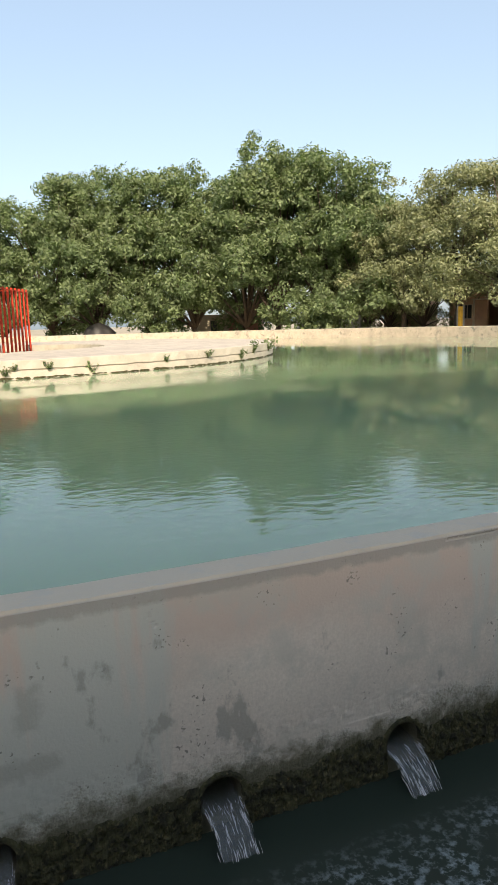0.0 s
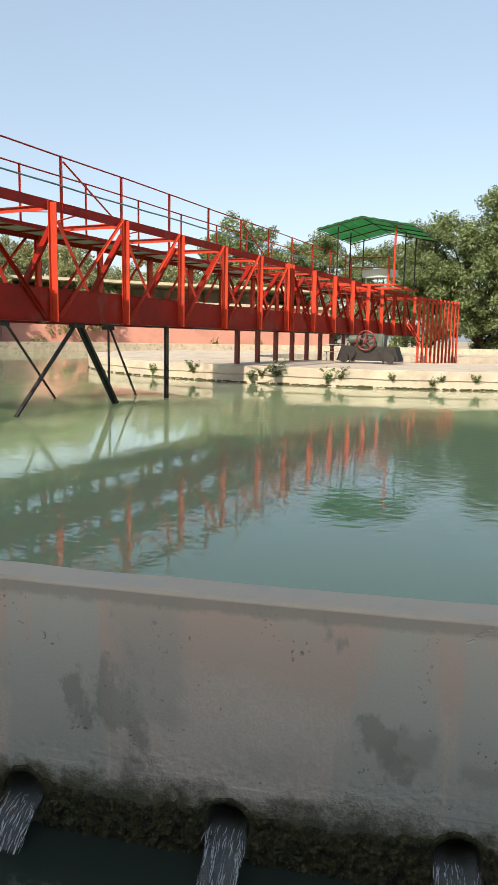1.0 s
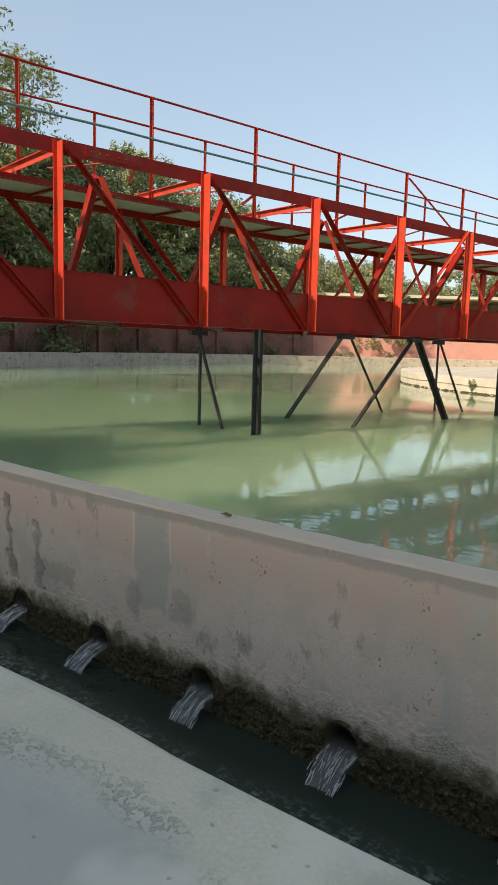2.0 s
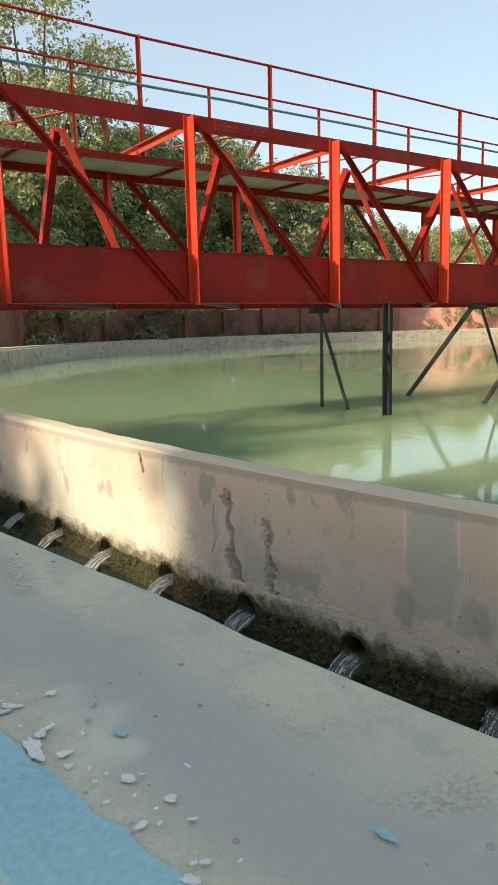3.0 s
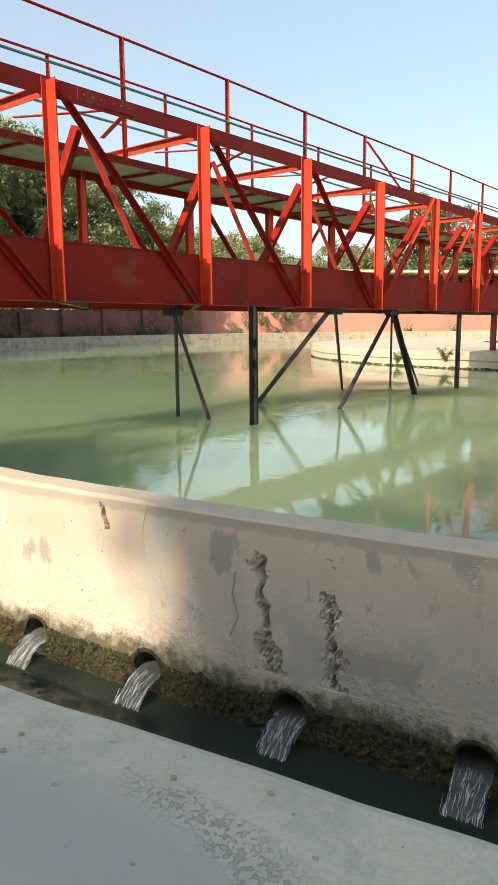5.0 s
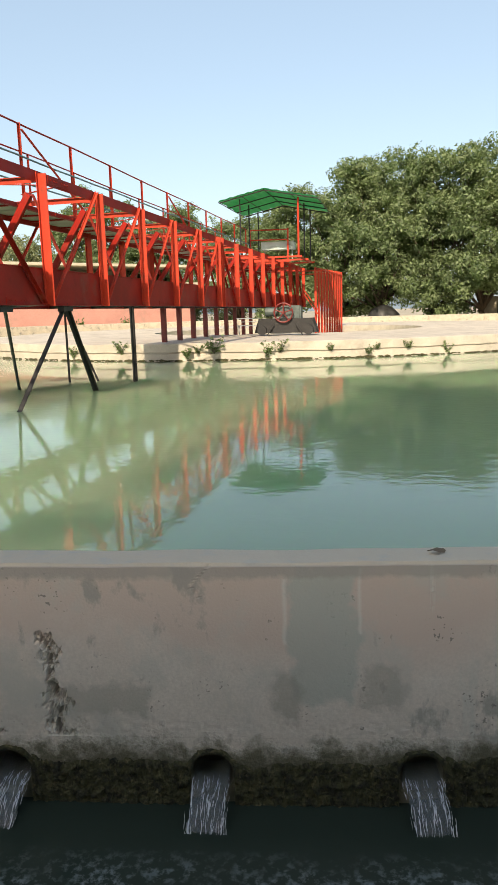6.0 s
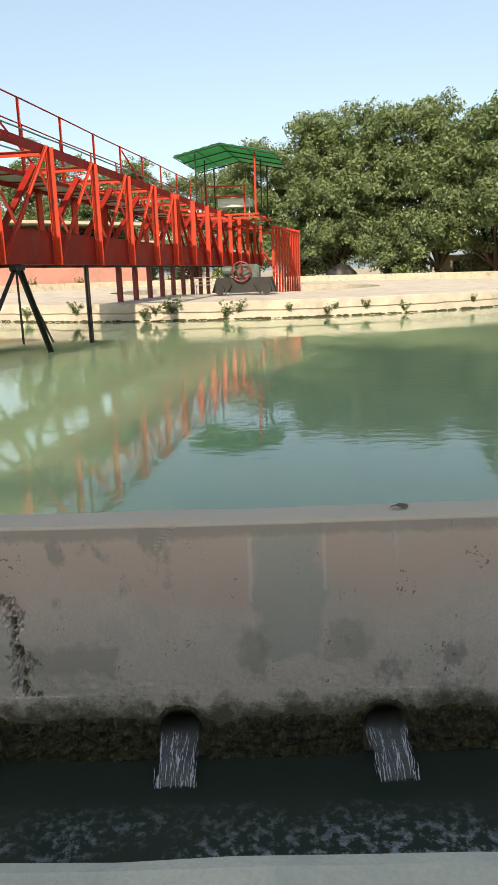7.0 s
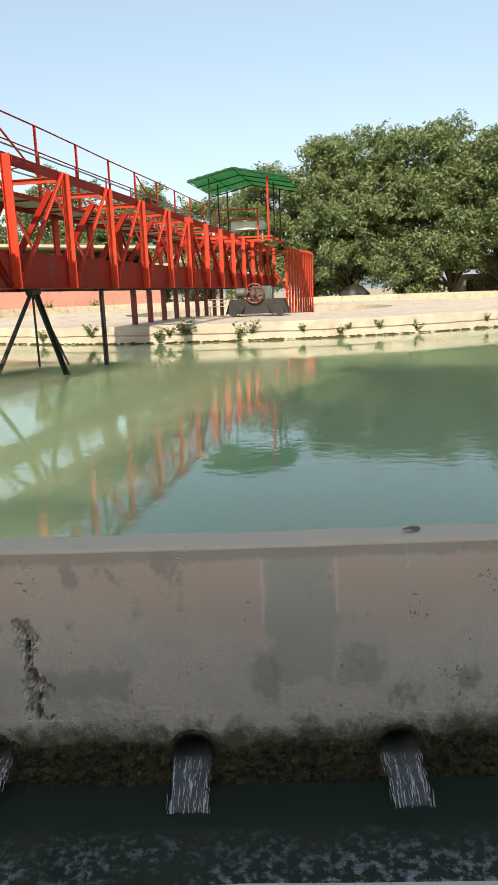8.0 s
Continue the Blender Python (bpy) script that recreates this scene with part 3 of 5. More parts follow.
bm = bmesh.new()
rows = []
for i in range(4001):
    d = -17 + 34 * i / 4000
    r0 = R_BLUE + 0.014 * noise.noise((d * 2.0, 3, 0)) + 0.010 * noise.noise((d * 11.0, 5, 1)) + 0.006 * noise.noise((d * 45.0, 5, 1))
    rows.append([bm.verts.new(polar(r, d, z)) for r, z in ((r0, ledge_z(r0) + 0.004), (R_FACE - 0.004, LEDGE + 0.0045), (R_FACE + 0.004, LEDGE - 0.004))])
for a, b in zip(rows, rows[1:]):
    for j in range(2):
        bm.faces.new((a[j], b[j], b[j + 1], a[j + 1]))
tagged(part("trim_blue", bm, BLUE), "pale blue painted stripe along the ledge", "paint", kind="structure")
bm = bmesh.new()
add_ring(bm, [(R_FACE + 0.002, GROUND - 0.1), (R_FACE + 0.006, GROUND - 0.1), (R_FACE + 0.006, LEDGE - 0.006), (R_FACE + 0.002, LEDGE - 0.006)], -17, 17, 200)
tagged(part("trim_face", bm, WHITE), "off-white painted face below the blue stripe", "paint", kind="structure")


def flake(bm, d, r, size, stretch, seed, turn):
    """One ragged patch of thin paint lying on the ledge."""
    n = 60
    ring = []
    for i in range(n):
        a = math.tau * i / n
        q = size * (1 + 0.55 * noise.noise((math.cos(a) * 1.3, math.sin(a) * 1.3, seed)) + 0.35 * noise.noise((math.cos(a) * 4, math.sin(a) * 4, seed)) + 0.18 * noise.noise((math.cos(a) * 12, math.sin(a) * 12, seed)))
        x, y = q * stretch * math.cos(a), q * math.sin(a)
        x, y = x * math.cos(turn) - y * math.sin(turn), x * math.sin(turn) + y * math.cos(turn)
        rr = min(r + y, R_BLUE + 0.005)
        ring.append(bm.verts.new(polar(rr, d + x / 0.75, ledge_z(rr) + 0.0055 + 0.002 * (seed / 90))))
    bm.faces.new(ring)


rnd = random.Random(4)
bm = bmesh.new()
for d, r, size, stretch in ((-0.56, 0.05, 0.05, 2.2), (-0.72, 0.085, 0.05, 1.9), (-0.62, 0.12, 0.028, 2.4), (-0.40, 0.028, 0.03, 2.6), (-0.92, 0.04, 0.045, 2.0), (-1.25, 0.025, 0.025, 3.0), (-1.62, 0.05, 0.05, 2.2), (-1.85, 0.07, 0.045, 1.9), (-1.42, 0.025, 0.03, 2.6), (-2.25, 0.035, 0.04, 2.2), (-0.2, 0.018, 0.018, 3.5), (0.1, 0.012, 0.014, 3.5)):
    flake(bm, d, R_BLUE - r, size, stretch, rnd.random() * 90, rnd.uniform(-0.3, 0.3))
for i in range(150):
    d = rnd.uniform(-3.5, 3.0)
    flake(bm, d, R_BLUE - abs(rnd.gauss(0, 0.06)), rnd.choice((0.003, 0.004, 0.004, 0.006, 0.010)), rnd.uniform(1, 2.4), rnd.random() * 90, rnd.uniform(0, 3))
for f in bm.faces:
    if f.normal.z < 0:
        f.normal_flip()
tagged(part("trim_white", bm, WHITE), "flaking white paint beside the blue stripe", "paint", kind="structure")
bm = bmesh.new()
for i in range(18):
    d = rnd.uniform(-3.0, 3.0)
    flake(bm, d, R_BLUE - abs(rnd.gauss(0.05, 0.10)), rnd.choice((0.004, 0.005, 0.009)), rnd.uniform(1, 2.6), rnd.random() * 90, rnd.uniform(0, 3))
tagged(part("trim_spots", bm, BLUE), "spots of blue paint on the ledge", "paint", kind="structure")

# ---- growth along the water line of the gutter ----
random.seed(5)
for k in range(-11, 15):
    d0, d1 = hole_deg(k) + 0.087 / 0.715, hole_deg(k + 1) - 0.087 / 0.715
    bm = bmesh.new()
    n, m = 130, 22
    grid = []
    for i in range(n + 1):
        d = d0 + (d1 - d0) * i / n
        edge = min(i, n - i) / n
        top = -0.045 + 0.05 * noise.noise((d * 1.6, 1, 0)) + 0.035 * noise.noise((d * 6, 4, 0)) + 0.014 * noise.noise((d * 25, 4, 0)) + 0.008 * noise.noise((d * 70, 4, 0)) + 0.02 * max(0.0, 1 - edge * 9) ** 2
        grid.append([bm.verts.new(polar(R_OUT + (0.0 if j == m else 0.004 + 0.022 * (1 - j / m) + 0.014 * noise.noise((d * 24, j * 0.42, 6)) + 0.011 * noise.noise((d * 62, j * 0.85, 6))), d, CHANNEL - 0.05 + (top - CHANNEL + 0.05) * j / m)) for j in range(m + 1)])
    for a, b in zip(grid, grid[1:]):
        for j in range(m):
            bm.faces.new((a[j], b[j], b[j + 1], a[j + 1]))
    arch = []                                   # growth round the outlet's mouth
    for i in range(41):
        a = math.pi * (1.06 - 1.12 * i / 40)
        wide = 0.020 + 0.012 * noise.noise((k * 3 + i * 0.25, 2, 2)) + 0.008 * noise.noise((i * 0.9, k, 5))
        arch.append([bm.verts.new(polar(R_OUT + out, hole_deg(k) + math.cos(a) * q / 0.715, -HOLE_R + math.sin(a) * q)) for q, out in ((HOLE_R - 0.004, -0.012), (HOLE_R - 0.002, 0.006), (HOLE_R + wide * 0.5, 0.009 + 0.005 * noise.noise((i * 1.3, k, 1))), (HOLE_R + wide, -0.003))])
    for a, b in zip(arch, arch[1:]):
        for j in range(3):
            bm.faces.new((a[j], b[j], b[j + 1], a[j + 1]))
    tagged(part("moss", bm, MOSS), "dark wet moss at the foot of the tank wall", "moss", "moss between outlets", "stuff")

# ---- water falling from the outlets ----


def spout(k):
    d = hole_deg(k)
    jet = thing("water_jet", "clear water spouting from a wall outlet into the gutter", "water jet", "outlet jets", at=Matrix.Translation(polar(R_OUT, d, -0.16)))
    turn = Matrix.Translation(polar(R_OUT, d, 0)) @ pose(0, 0, 0, 0, 0, d)
    bm = bmesh.new()
    rows = []
    lean = 0.03 * noise.noise((k * 1.7, 0, 0))
    for i in range(17):
        t = i / 16
        y = 0.12 - 0.31 * t                     # outward is -y
        z = -0.118 - max(0.0, t - 0.30) ** 2 * 0.23
        wide = 0.142 - 0.012 * t
        row = []
        for j in range(15):
            u = j / 14 * 2 - 1
            sag = -0.055 * (1 - (1 - u * u) ** 0.5) * (1 - t) if abs(u) < 1 else -0.05 * (1 - t)
            wob = 0.009 * noise.noise((u * 7 + k * 5, t * 2.5, 0)) * (0.3 + t)
            row.append(bm.verts.new(turn @ Vector((u * wide / 2 + lean * t + wob, y + 0.6 * wob, z + (0.050 * (u * u) * (1 - t) if t < 0.35 else 0) * 0.4 + wob))))
        rows.append(row)
    for a, b in zip(rows, rows[1:]):
        for j in range(14):
            bm.faces.new((a[j], b[j], b[j + 1], a[j + 1]))
    bmesh.ops.recalc_face_normals(bm, faces=bm.faces)
    part("water_sheet", bm, JET, jet, smooth=True)
    rnd = random.Random(k)
    bm = bmesh.new()
    # thin white tubes shaped as the glints on the falling water
    for s in range(90):
        u = rnd.choice((-0.9, -0.8, -0.35, 0.3, 0.75, 0.9, 0.0)) + rnd.gauss(0, 0.10)
        t0 = rnd.uniform(0.28, 0.9)
        t1 = min(1.03, t0 + rnd.uniform(0.05, 0.22))
        pts, rs = [], []
        for i in range(7):
            t = t0 + (t1 - t0) * i / 6
            z = -0.118 - max(0.0, t - 0.30) ** 2 * 0.23
            pts.append(turn @ Vector((u * 0.075 + lean * t + 0.003 * math.sin(11 * t + s) + 0.0015 * math.sin(37 * t + s * 2.1), 0.12 - 0.31 * t - 0.004, z + 0.004)))
            rs.append((0.0003 + (s % 5) * 0.00026) * (0.35 + math.sin(math.pi * i / 6)) * (1 + 0.6 * math.sin(i * 2.3 + s)))
        add_tube(bm, pts, rs, 5)
    tagged(part("water_streak", bm, SPARKLE, jet, "white streaks standing for sparkles on falling water", smooth=True), kind="stuff")


for k in range(-9, 13):
    spout(k)

# ---- inner tank with its stepped rim ----
bm = bmesh.new()
add_ring(bm, [(R_ISL, -1.0), (R_ISL + 0.0, 0.19), (R_ISL - 0.06, 0.21), (R_ISL - 0.06, 0.235), (R_ISL, 0.25), (R_ISL, ISL_TOP - 0.02), (R_ISL - 0.03, ISL_TOP), (R_DECK, ISL_TOP - 0.02), (R_DECK, -1.0)], 0, 360, 300, 0.03)
tagged(part("wall_inner", bm, PALE), "pale sunlit concrete rim and deck of the inner tank", "wall", kind="structure")
random.seed(11)
bm = bmesh.new()
for i in range(1100):
    d = random.uniform(-95, 95)
    s = random.uniform(0.015, 0.045) * (1.6 if noise.noise((d * 0.4, 0, 0)) > 0.25 else 1)
    bmesh.ops.create_icosphere(bm, subdivisions=1, radius=s, matrix=Matrix.Translation(polar(R_ISL + 0.005, d, WATER + 0.015 + random.random() * 0.03)) @ pose(0, 0, 0, 0, 0, d) @ Matrix.Diagonal((3.0, 0.4, 0.8, 1)))
for v in bm.verts:
    v.co += Vector(noise.noise_vector(v.co * 9)) * 0.012
tagged(part("algae", bm, MOSS), "dark algae crust at the inner tank's water line", "algae", kind="stuff")


def weed(d, r, z, size, seed):
    """A sprig of weed on a masonry edge."""
    rnd = random.Random(seed)
    ob = thing("weed", "small green weed growing from the tank rim", "plant", "weeds", at=Matrix.Translation(polar(r, d, z)))
    stems, leaves = bmesh.new(), bmesh.new()
    for s in range(7):
        a, lean = rnd.uniform(0, math.tau), rnd.uniform(0.2, 0.7)
        tip = Vector((math.cos(a) * lean, math.sin(a) * lean - 0.15, rnd.uniform(0.5, 1.0))) * size
        base = polar(r, d, z)
        add_tube(stems, [base, base + tip * 0.5 + Vector((0, 0, 0.05 * size)), base + tip], [0.008, 0.006, 0.003], 5)
        for i in range(18):
            p = base + tip * rnd.uniform(0.15, 1.05) + Vector((rnd.gauss(0, 1), rnd.gauss(0, 1), rnd.gauss(0, 1))) * size * 0.07
            m = Matrix.Translation(p) @ Euler((rnd.uniform(-1, 1), rnd.uniform(-1, 1), rnd.uniform(0, 6))).to_matrix().to_4x4()
            h = size * rnd.uniform(0.07, 0.15)
            leaves.faces.new([leaves.verts.new(m @ Vector(q)) for q in ((0, -h, 0), (h * 0.6, 0, 0.01), (0, h, 0), (-h * 0.6, 0, 0.01))])
    part("stem", stems, BARK, ob)
    part("leaves", leaves, LEAF, ob)


for i, (d, size) in enumerate(((-13, 0.5), (-11.5, 0.4), (-9.5, 0.6), (-3.0, 0.6), (-1.5, 0.45), (4.5, 0.3), (9, 0.35), (10, 0.3), (14, 0.35), (19, 0.45), (30, 0.3), (38, 0.35), (47, 0.5), (52, 0.6), (-22, 0.5), (-30, 0.5), (61, 0.7))):
    weed(d, R_ISL + 0.02, 0.20 if i % 3 else 0.02, size, i)

# ---- the truss bridge ----
bridge = thing("bridge", "red painted steel truss bridge over the water", "bridge", at=Matrix.Translation(br(20, -BR_WIDE / 2, ISL_TOP)))
J0, J1 = -2, 17
A0, A1 = -7.2, (J1 - 0.3) * PANEL
UP = Vector((0, 0, 1))
for off, face in ((0.0, 1), (-BR_WIDE, 1)):
    # bottom girder: web, flanges, splice plates with bolts
    bm = bmesh.new()
    add_bar(bm, br(A0, off - 0.10, GIRDER_Z + GIRDER_H / 2), br(A1, off - 0.10, GIRDER_Z + GIRDER_H / 2), GIRDER_H, 0.014, RIGHT)
    g = part("girder", bm, RED_OLD, bridge, "dull weathered red plate girder")
    for o_, z_, wide, deep in ((-0.09, 0.004, 0.016, 0.17), (-0.088, 0.085, 0.15, 0.016), (-0.10, GIRDER_H + 0.002, 0.012, 0.05)):
        bm = bmesh.new()
        add_bar(bm, br(A0, off + o_, GIRDER_Z + z_), br(A1, off + o_, GIRDER_Z + z_), wide, deep, RIGHT)
        part("flange", bm, RED_OLD, g)
    for s in (-2.1, 6.7, 14.6, 22.4):
        bm = bmesh.new()
        add_bar(bm, br(s - 0.38, off - 0.074, GIRDER_Z + 0.085), br(s + 0.38, off - 0.074, GIRDER_Z + 0.085), 0.12, 0.012, RIGHT)
        for q in (-0.30, -0.22, -0.10, 0.10, 0.22, 0.30):
            bmesh.ops.create_icosphere(bm, subdivisions=1, radius=0.016, matrix=Matrix.Translation(br(s + q, off - 0.066, GIRDER_Z + 0.085)))
        part("splice_plate", bm, RED_OLD, g, "bolted splice plate")
    # top chord: an angle with bolted splices
    bm = bmesh.new()
    add_bar(bm, br(A0, off - 0.08, CHORD_Z - 0.105), br(A1, off - 0.08, CHORD_Z - 0.105), 0.21, 0.014, RIGHT)
    add_bar(bm, br(A0, off - 0.14, CHORD_Z - 0.004), br(A1, off - 0.14, CHORD_Z - 0.004), 0.012, 0.13, RIGHT)
    c = part("top_chord", bm, RED_OLD, bridge)
    for s in (0.9, 8.6, 16.5):
        bm = bmesh.new()
        add_bar(bm, br(s - 0.45, off - 0.068, CHORD_Z - 0.09), br(s + 0.45, off - 0.068, CHORD_Z - 0.09), 0.15, 0.012, RIGHT)
        for q in (-0.36, -0.22, -0.10, 0.10, 0.22, 0.36):
            bmesh.ops.create_icosphere(bm, subdivisions=1, radius=0.018, matrix=Matrix.Translation(br(s + q, off - 0.058, CHORD_Z - 0.09)))
        part("splice_plate", bm, RED_OLD, c, "bolted splice plate")
    # posts: angle irons, one leg flat on the truss, one standing out
    marks = [j * PANEL for j in range(J0 + 1, J1)] + [8 * PANEL - 0.22, 8 * PANEL + 0.24]
    for a in marks:
        bm = bmesh.new()
        lo = GIRDER_Z - 0.01
        hi = CHORD_Z - 0.02
        add_bar(bm, br(a - 0.03, off - 0.062, lo), br(a - 0.03, off - 0.062, hi), 0.06, 0.014, RIGHT)
        add_bar(bm, br(a + 0.004, off + 0.022, lo), br(a + 0.004, off + 0.022, hi - 0.03), 0.012, 0.18, RIGHT)
        part("post", bm, RED, bridge, "bright orange-red angle post")
    # diagonals
    for j in range(J0 + 1, J1 - 1):
        a, b = j * PANEL, (j + 1) * PANEL
        down = j < 3 or j >= 8                       # falls inward, else rises inward
        p, q = (br(a + 0.10, off - 0.035, CHORD_Z - 0.06), br(b - 0.16, off - 0.035, GIRDER_Z + 0.05)) if down else (br(a + 0.20, off - 0.035, GIRDER_Z + 0.10), br(b - 0.04, off - 0.035, CHORD_Z - 0.02))
        bm = bmesh.new()
        w = 0.11 if down else 0.075
        add_bar(bm, p, q, 0.012, w, (q - p).cross(RIGHT))
        add_bar(bm, p + RIGHT * 0.035, q + RIGHT * 0.035, w * 0.7, 0.012, (q - p).cross(RIGHT))
        part("diagonal", bm, RED_OLD if down else RED, bridge)
# dark red hangers of the far truss, down to the inner tank
for k in range(9):
    a = 21.65 + 1.95 * k
    p = br(a, -BR_WIDE, 0)
    lo = ISL_TOP - 0.02 if math.hypot(p.x, p.y) > R_DECK else -0.5
    bm = bmesh.new()
    add_bar(bm, br(a, -BR_WIDE + 0.10, lo), br(a, -BR_WIDE + 0.10, GIRDER_Z + 0.3), 0.05, 0.20, RIGHT)
    add_bar(bm, br(a - 0.05, -BR_WIDE + 0.21, lo), br(a - 0.05, -BR_WIDE + 0.21, GIRDER_Z + 0.3), 0.20, 0.02, RIGHT)
    part("hanger", bm, MAROON, bridge, "dark red hanger down to the inner tank")
# floor beams, sway braces and lateral bars between the trusses
for j in range(J0 + 1, J1):
    a = j * PANEL
    bm = bmesh.new()
    add_bar(bm, br(a + 0.02, -0.1, CHORD_Z - 0.10), br(a + 0.02, -BR_WIDE, CHORD_Z - 0.10), 0.012, 0.12, ALONG)
    add_bar(bm, br(a + 0.02, -0.1, CHORD_Z - 0.16), br(a + 0.02, -BR_WIDE, CHORD_Z - 0.16), 0.09, 0.012, ALONG)
    part("floor_beam", bm, RED, bridge)
    if j < J1 - 1:
        m = a + PANEL * 0.52
        bm = bmesh.new()
        add_bar(bm, br(m, -0.1, CHORD_Z - 0.03), br(m + 0.75, -1.6, CHORD_Z - 0.03), 0.07, 0.012, UP)
        add_bar(bm, br(m + 0.02, -0.1, CHORD_Z - 0.05), br(m - 0.75, -1.6, CHORD_Z - 0.05), 0.07, 0.012, UP)
        part("lateral_brace", bm, RED, bridge)
        bm = bmesh.new()
        add_bar(bm, br(m - 0.25, -0.80, CHORD_Z - 0.22), br(m + 0.35, -0.30, GIRDER_Z + 0.45), 0.10, 0.012, RIGHT)
        part("sway_brace", bm, RED, bridge)
        bm = bmesh.new()
        add_bar(bm, br(m - 0.30, -0.85, CHORD_Z - 0.22), br(m - 0.20, -2.35, GIRDER_Z + 0.2), 0.14, 0.10, ALONG)
        part("sway_brace", bm, RED_OLD, bridge, "wide dark red brace")
        # this brace is black, so its colour gives the shadow band under the girders
        bm = bmesh.new()
        add_bar(bm, br(a, -0.15, GIRDER_Z + 0.04), br(a + PANEL, -BR_WIDE, GIRDER_Z + 0.04), 0.08, 0.08, UP)
        part("lateral_brace", bm, TAR, bridge, "brace below the girders, black for the shade there")
        # walkway sheet between the rails
        bm = bmesh.new()
        z = CHORD_Z - 0.27 + 0.006 * (j % 2)
        vs = add_box(bm, (0, 0, 0), (1, 1, 1))
        for v in vs:
            s_, o_, h_ = v.co
            v.co = br(a + 0.002 + s_ * (PANEL - 0.004), -1.55 - o_ * 1.18, z + h_ * 0.012 + 0.01 * noise.noise((a + s_, o_, 2)))
        part("deck_panel", bm, DECK, bridge, "pale walkway sheet")
        for t_ in (0.33, 0.67):
            bm = bmesh.new()
            add_bar(bm, br(a + PANEL * t_, -1.5, z - 0.03), br(a + PANEL * t_ + 0.5 * (t_ - 0.5), -2.75, z - 0.03), 0.04, 0.05, ALONG)
            part("deck_bearer", bm, RED_OLD, bridge)
for o in (-1.53, -2.74):
    bm = bmesh.new()
    add_bar(bm, br(A0, o, CHORD_Z - 0.29), br(A1, o, CHORD_Z - 0.29), 0.08 if o > -2 else 0.17, 0.012, RIGHT)
    add_bar(bm, br(A0, o - 0.03, CHORD_Z - 0.34 if o > -2 else CHORD_Z - 0.38), br(A1, o - 0.03, CHORD_Z - 0.34 if o > -2 else CHORD_Z - 0.38), 0.012, 0.07, RIGHT)
    part("deck_edge", bm, RED_OLD, bridge)
# railings, with a teal pipe tied along each
for o, top, w, lab, first, step in ((-1.63, 5.922, 0.06, "near", 5.049, 2.463), (-2.815, 5.826, 0.045, "far", 4.67, 2.577)):
    bm = bmesh.new()
    add_tube(bm, [br(A0 + (32.6 - A0) * i / 16, o, top - 0.02 + 0.012 * math.sin(i * 1.7)) for i in range(17)], 0.021, 8)
    rail = part("handrail", bm, RED_OLD, bridge)
    bm = bmesh.new()
    z = 5.20 if lab == "near" else 5.06
    add_tube(bm, [br(A0 + (32.6 - A0) * i / 40, o + 0.03, z + 0.008 * math.sin(i * 0.9) + 0.006 * math.sin(i * 2.3)) for i in range(41)], 0.022, 8)
    part("teal_pipe", bm, TEAL, bridge, "teal plastic pipe along the railing")
    k = 0
    a = first - step * 4
    while a < 32.7:
        bm = bmesh.new()
        add_bar(bm, br(a, o, CHORD_Z - 0.32), br(a, o, top), w, w * 0.28, ALONG)
        add_bar(bm, br(a - w * 0.4, o - w * 0.35, CHORD_Z - 0.32), br(a - w * 0.4, o - w * 0.35, top), 0.01, w * 0.7, ALONG)
        part("rail_post", bm, RED, bridge)
        a += step
bm = bmesh.new()
add_bar(bm, br(9.975, -1.58, 5.78), br(12.35, -1.3, CHORD_Z - 0.1), 0.05, 0.02, UP)
part("rail_stay", bm, RED, bridge)
bm = bmesh.new()
add_bar(bm, br(19.83, -1.58, 5.78), br(22.2, -1.3, CHORD_Z - 0.1), 0.05, 0.02, UP)
part("rail_stay", bm, RED, bridge)
# black scraper legs that hang into the water
LEGS = [((4.15, -2.2), (4.15, -2.2), 0.06), ((4.05, -2.2), (4.15, -1.42), 0.06), ((4.13, -0.36), (4.13, -0.36), 0.13), ((6.30, -0.15), (6.95, -2.48), 0.10), ((6.40, -0.2), (10.63, -2.58), 0.07),
        ((8.64, -0.12), (6.87, -0.34), 0.09), ((8.66, -0.15), (10.45, -0.43), 0.14), ((12.40, -2.1), (12.40, -2.1), 0.06), ((12.40, -2.1), (12.8, -1.45), 0.06), ((12.60, -0.28), (12.60, -0.28), 0.13)]
for (a0, o0), (a1, o1), w in LEGS:
    p, q = br(a0, o0, GIRDER_Z + 0.05), br(a1, o1, WATER)
    q = q + (q - p).normalized() * 0.9
    bm = bmesh.new()
    add_bar(bm, p, q, w, 0.012, ALONG)
    add_bar(bm, p + ALONG * (w / 2), q + ALONG * (w / 2), 0.012, w * 0.8, ALONG)
    if w > 0.1:
        add_bar(bm, p - ALONG * (w / 2), q - ALONG * (w / 2), 0.012, w * 0.8, ALONG)
    part("scraper_leg", bm, TAR, bridge, "black steel scraper leg standing in the water")
for a, o in ((6.32, -0.15), (8.65, -0.15), (4.1, -2.2), (12.4, -2.1)):
    bm = bmesh.new()
    add_bar(bm, br(a - 0.2, o, GIRDER_Z - 0.07), br(a + 0.2, o, GIRDER_Z - 0.07), 0.14, 0.10, UP)
    part("leg_bracket", bm, TAR, bridge, "black leg bracket")
# the outer end rolls on the tank wall
bm = bmesh.new()
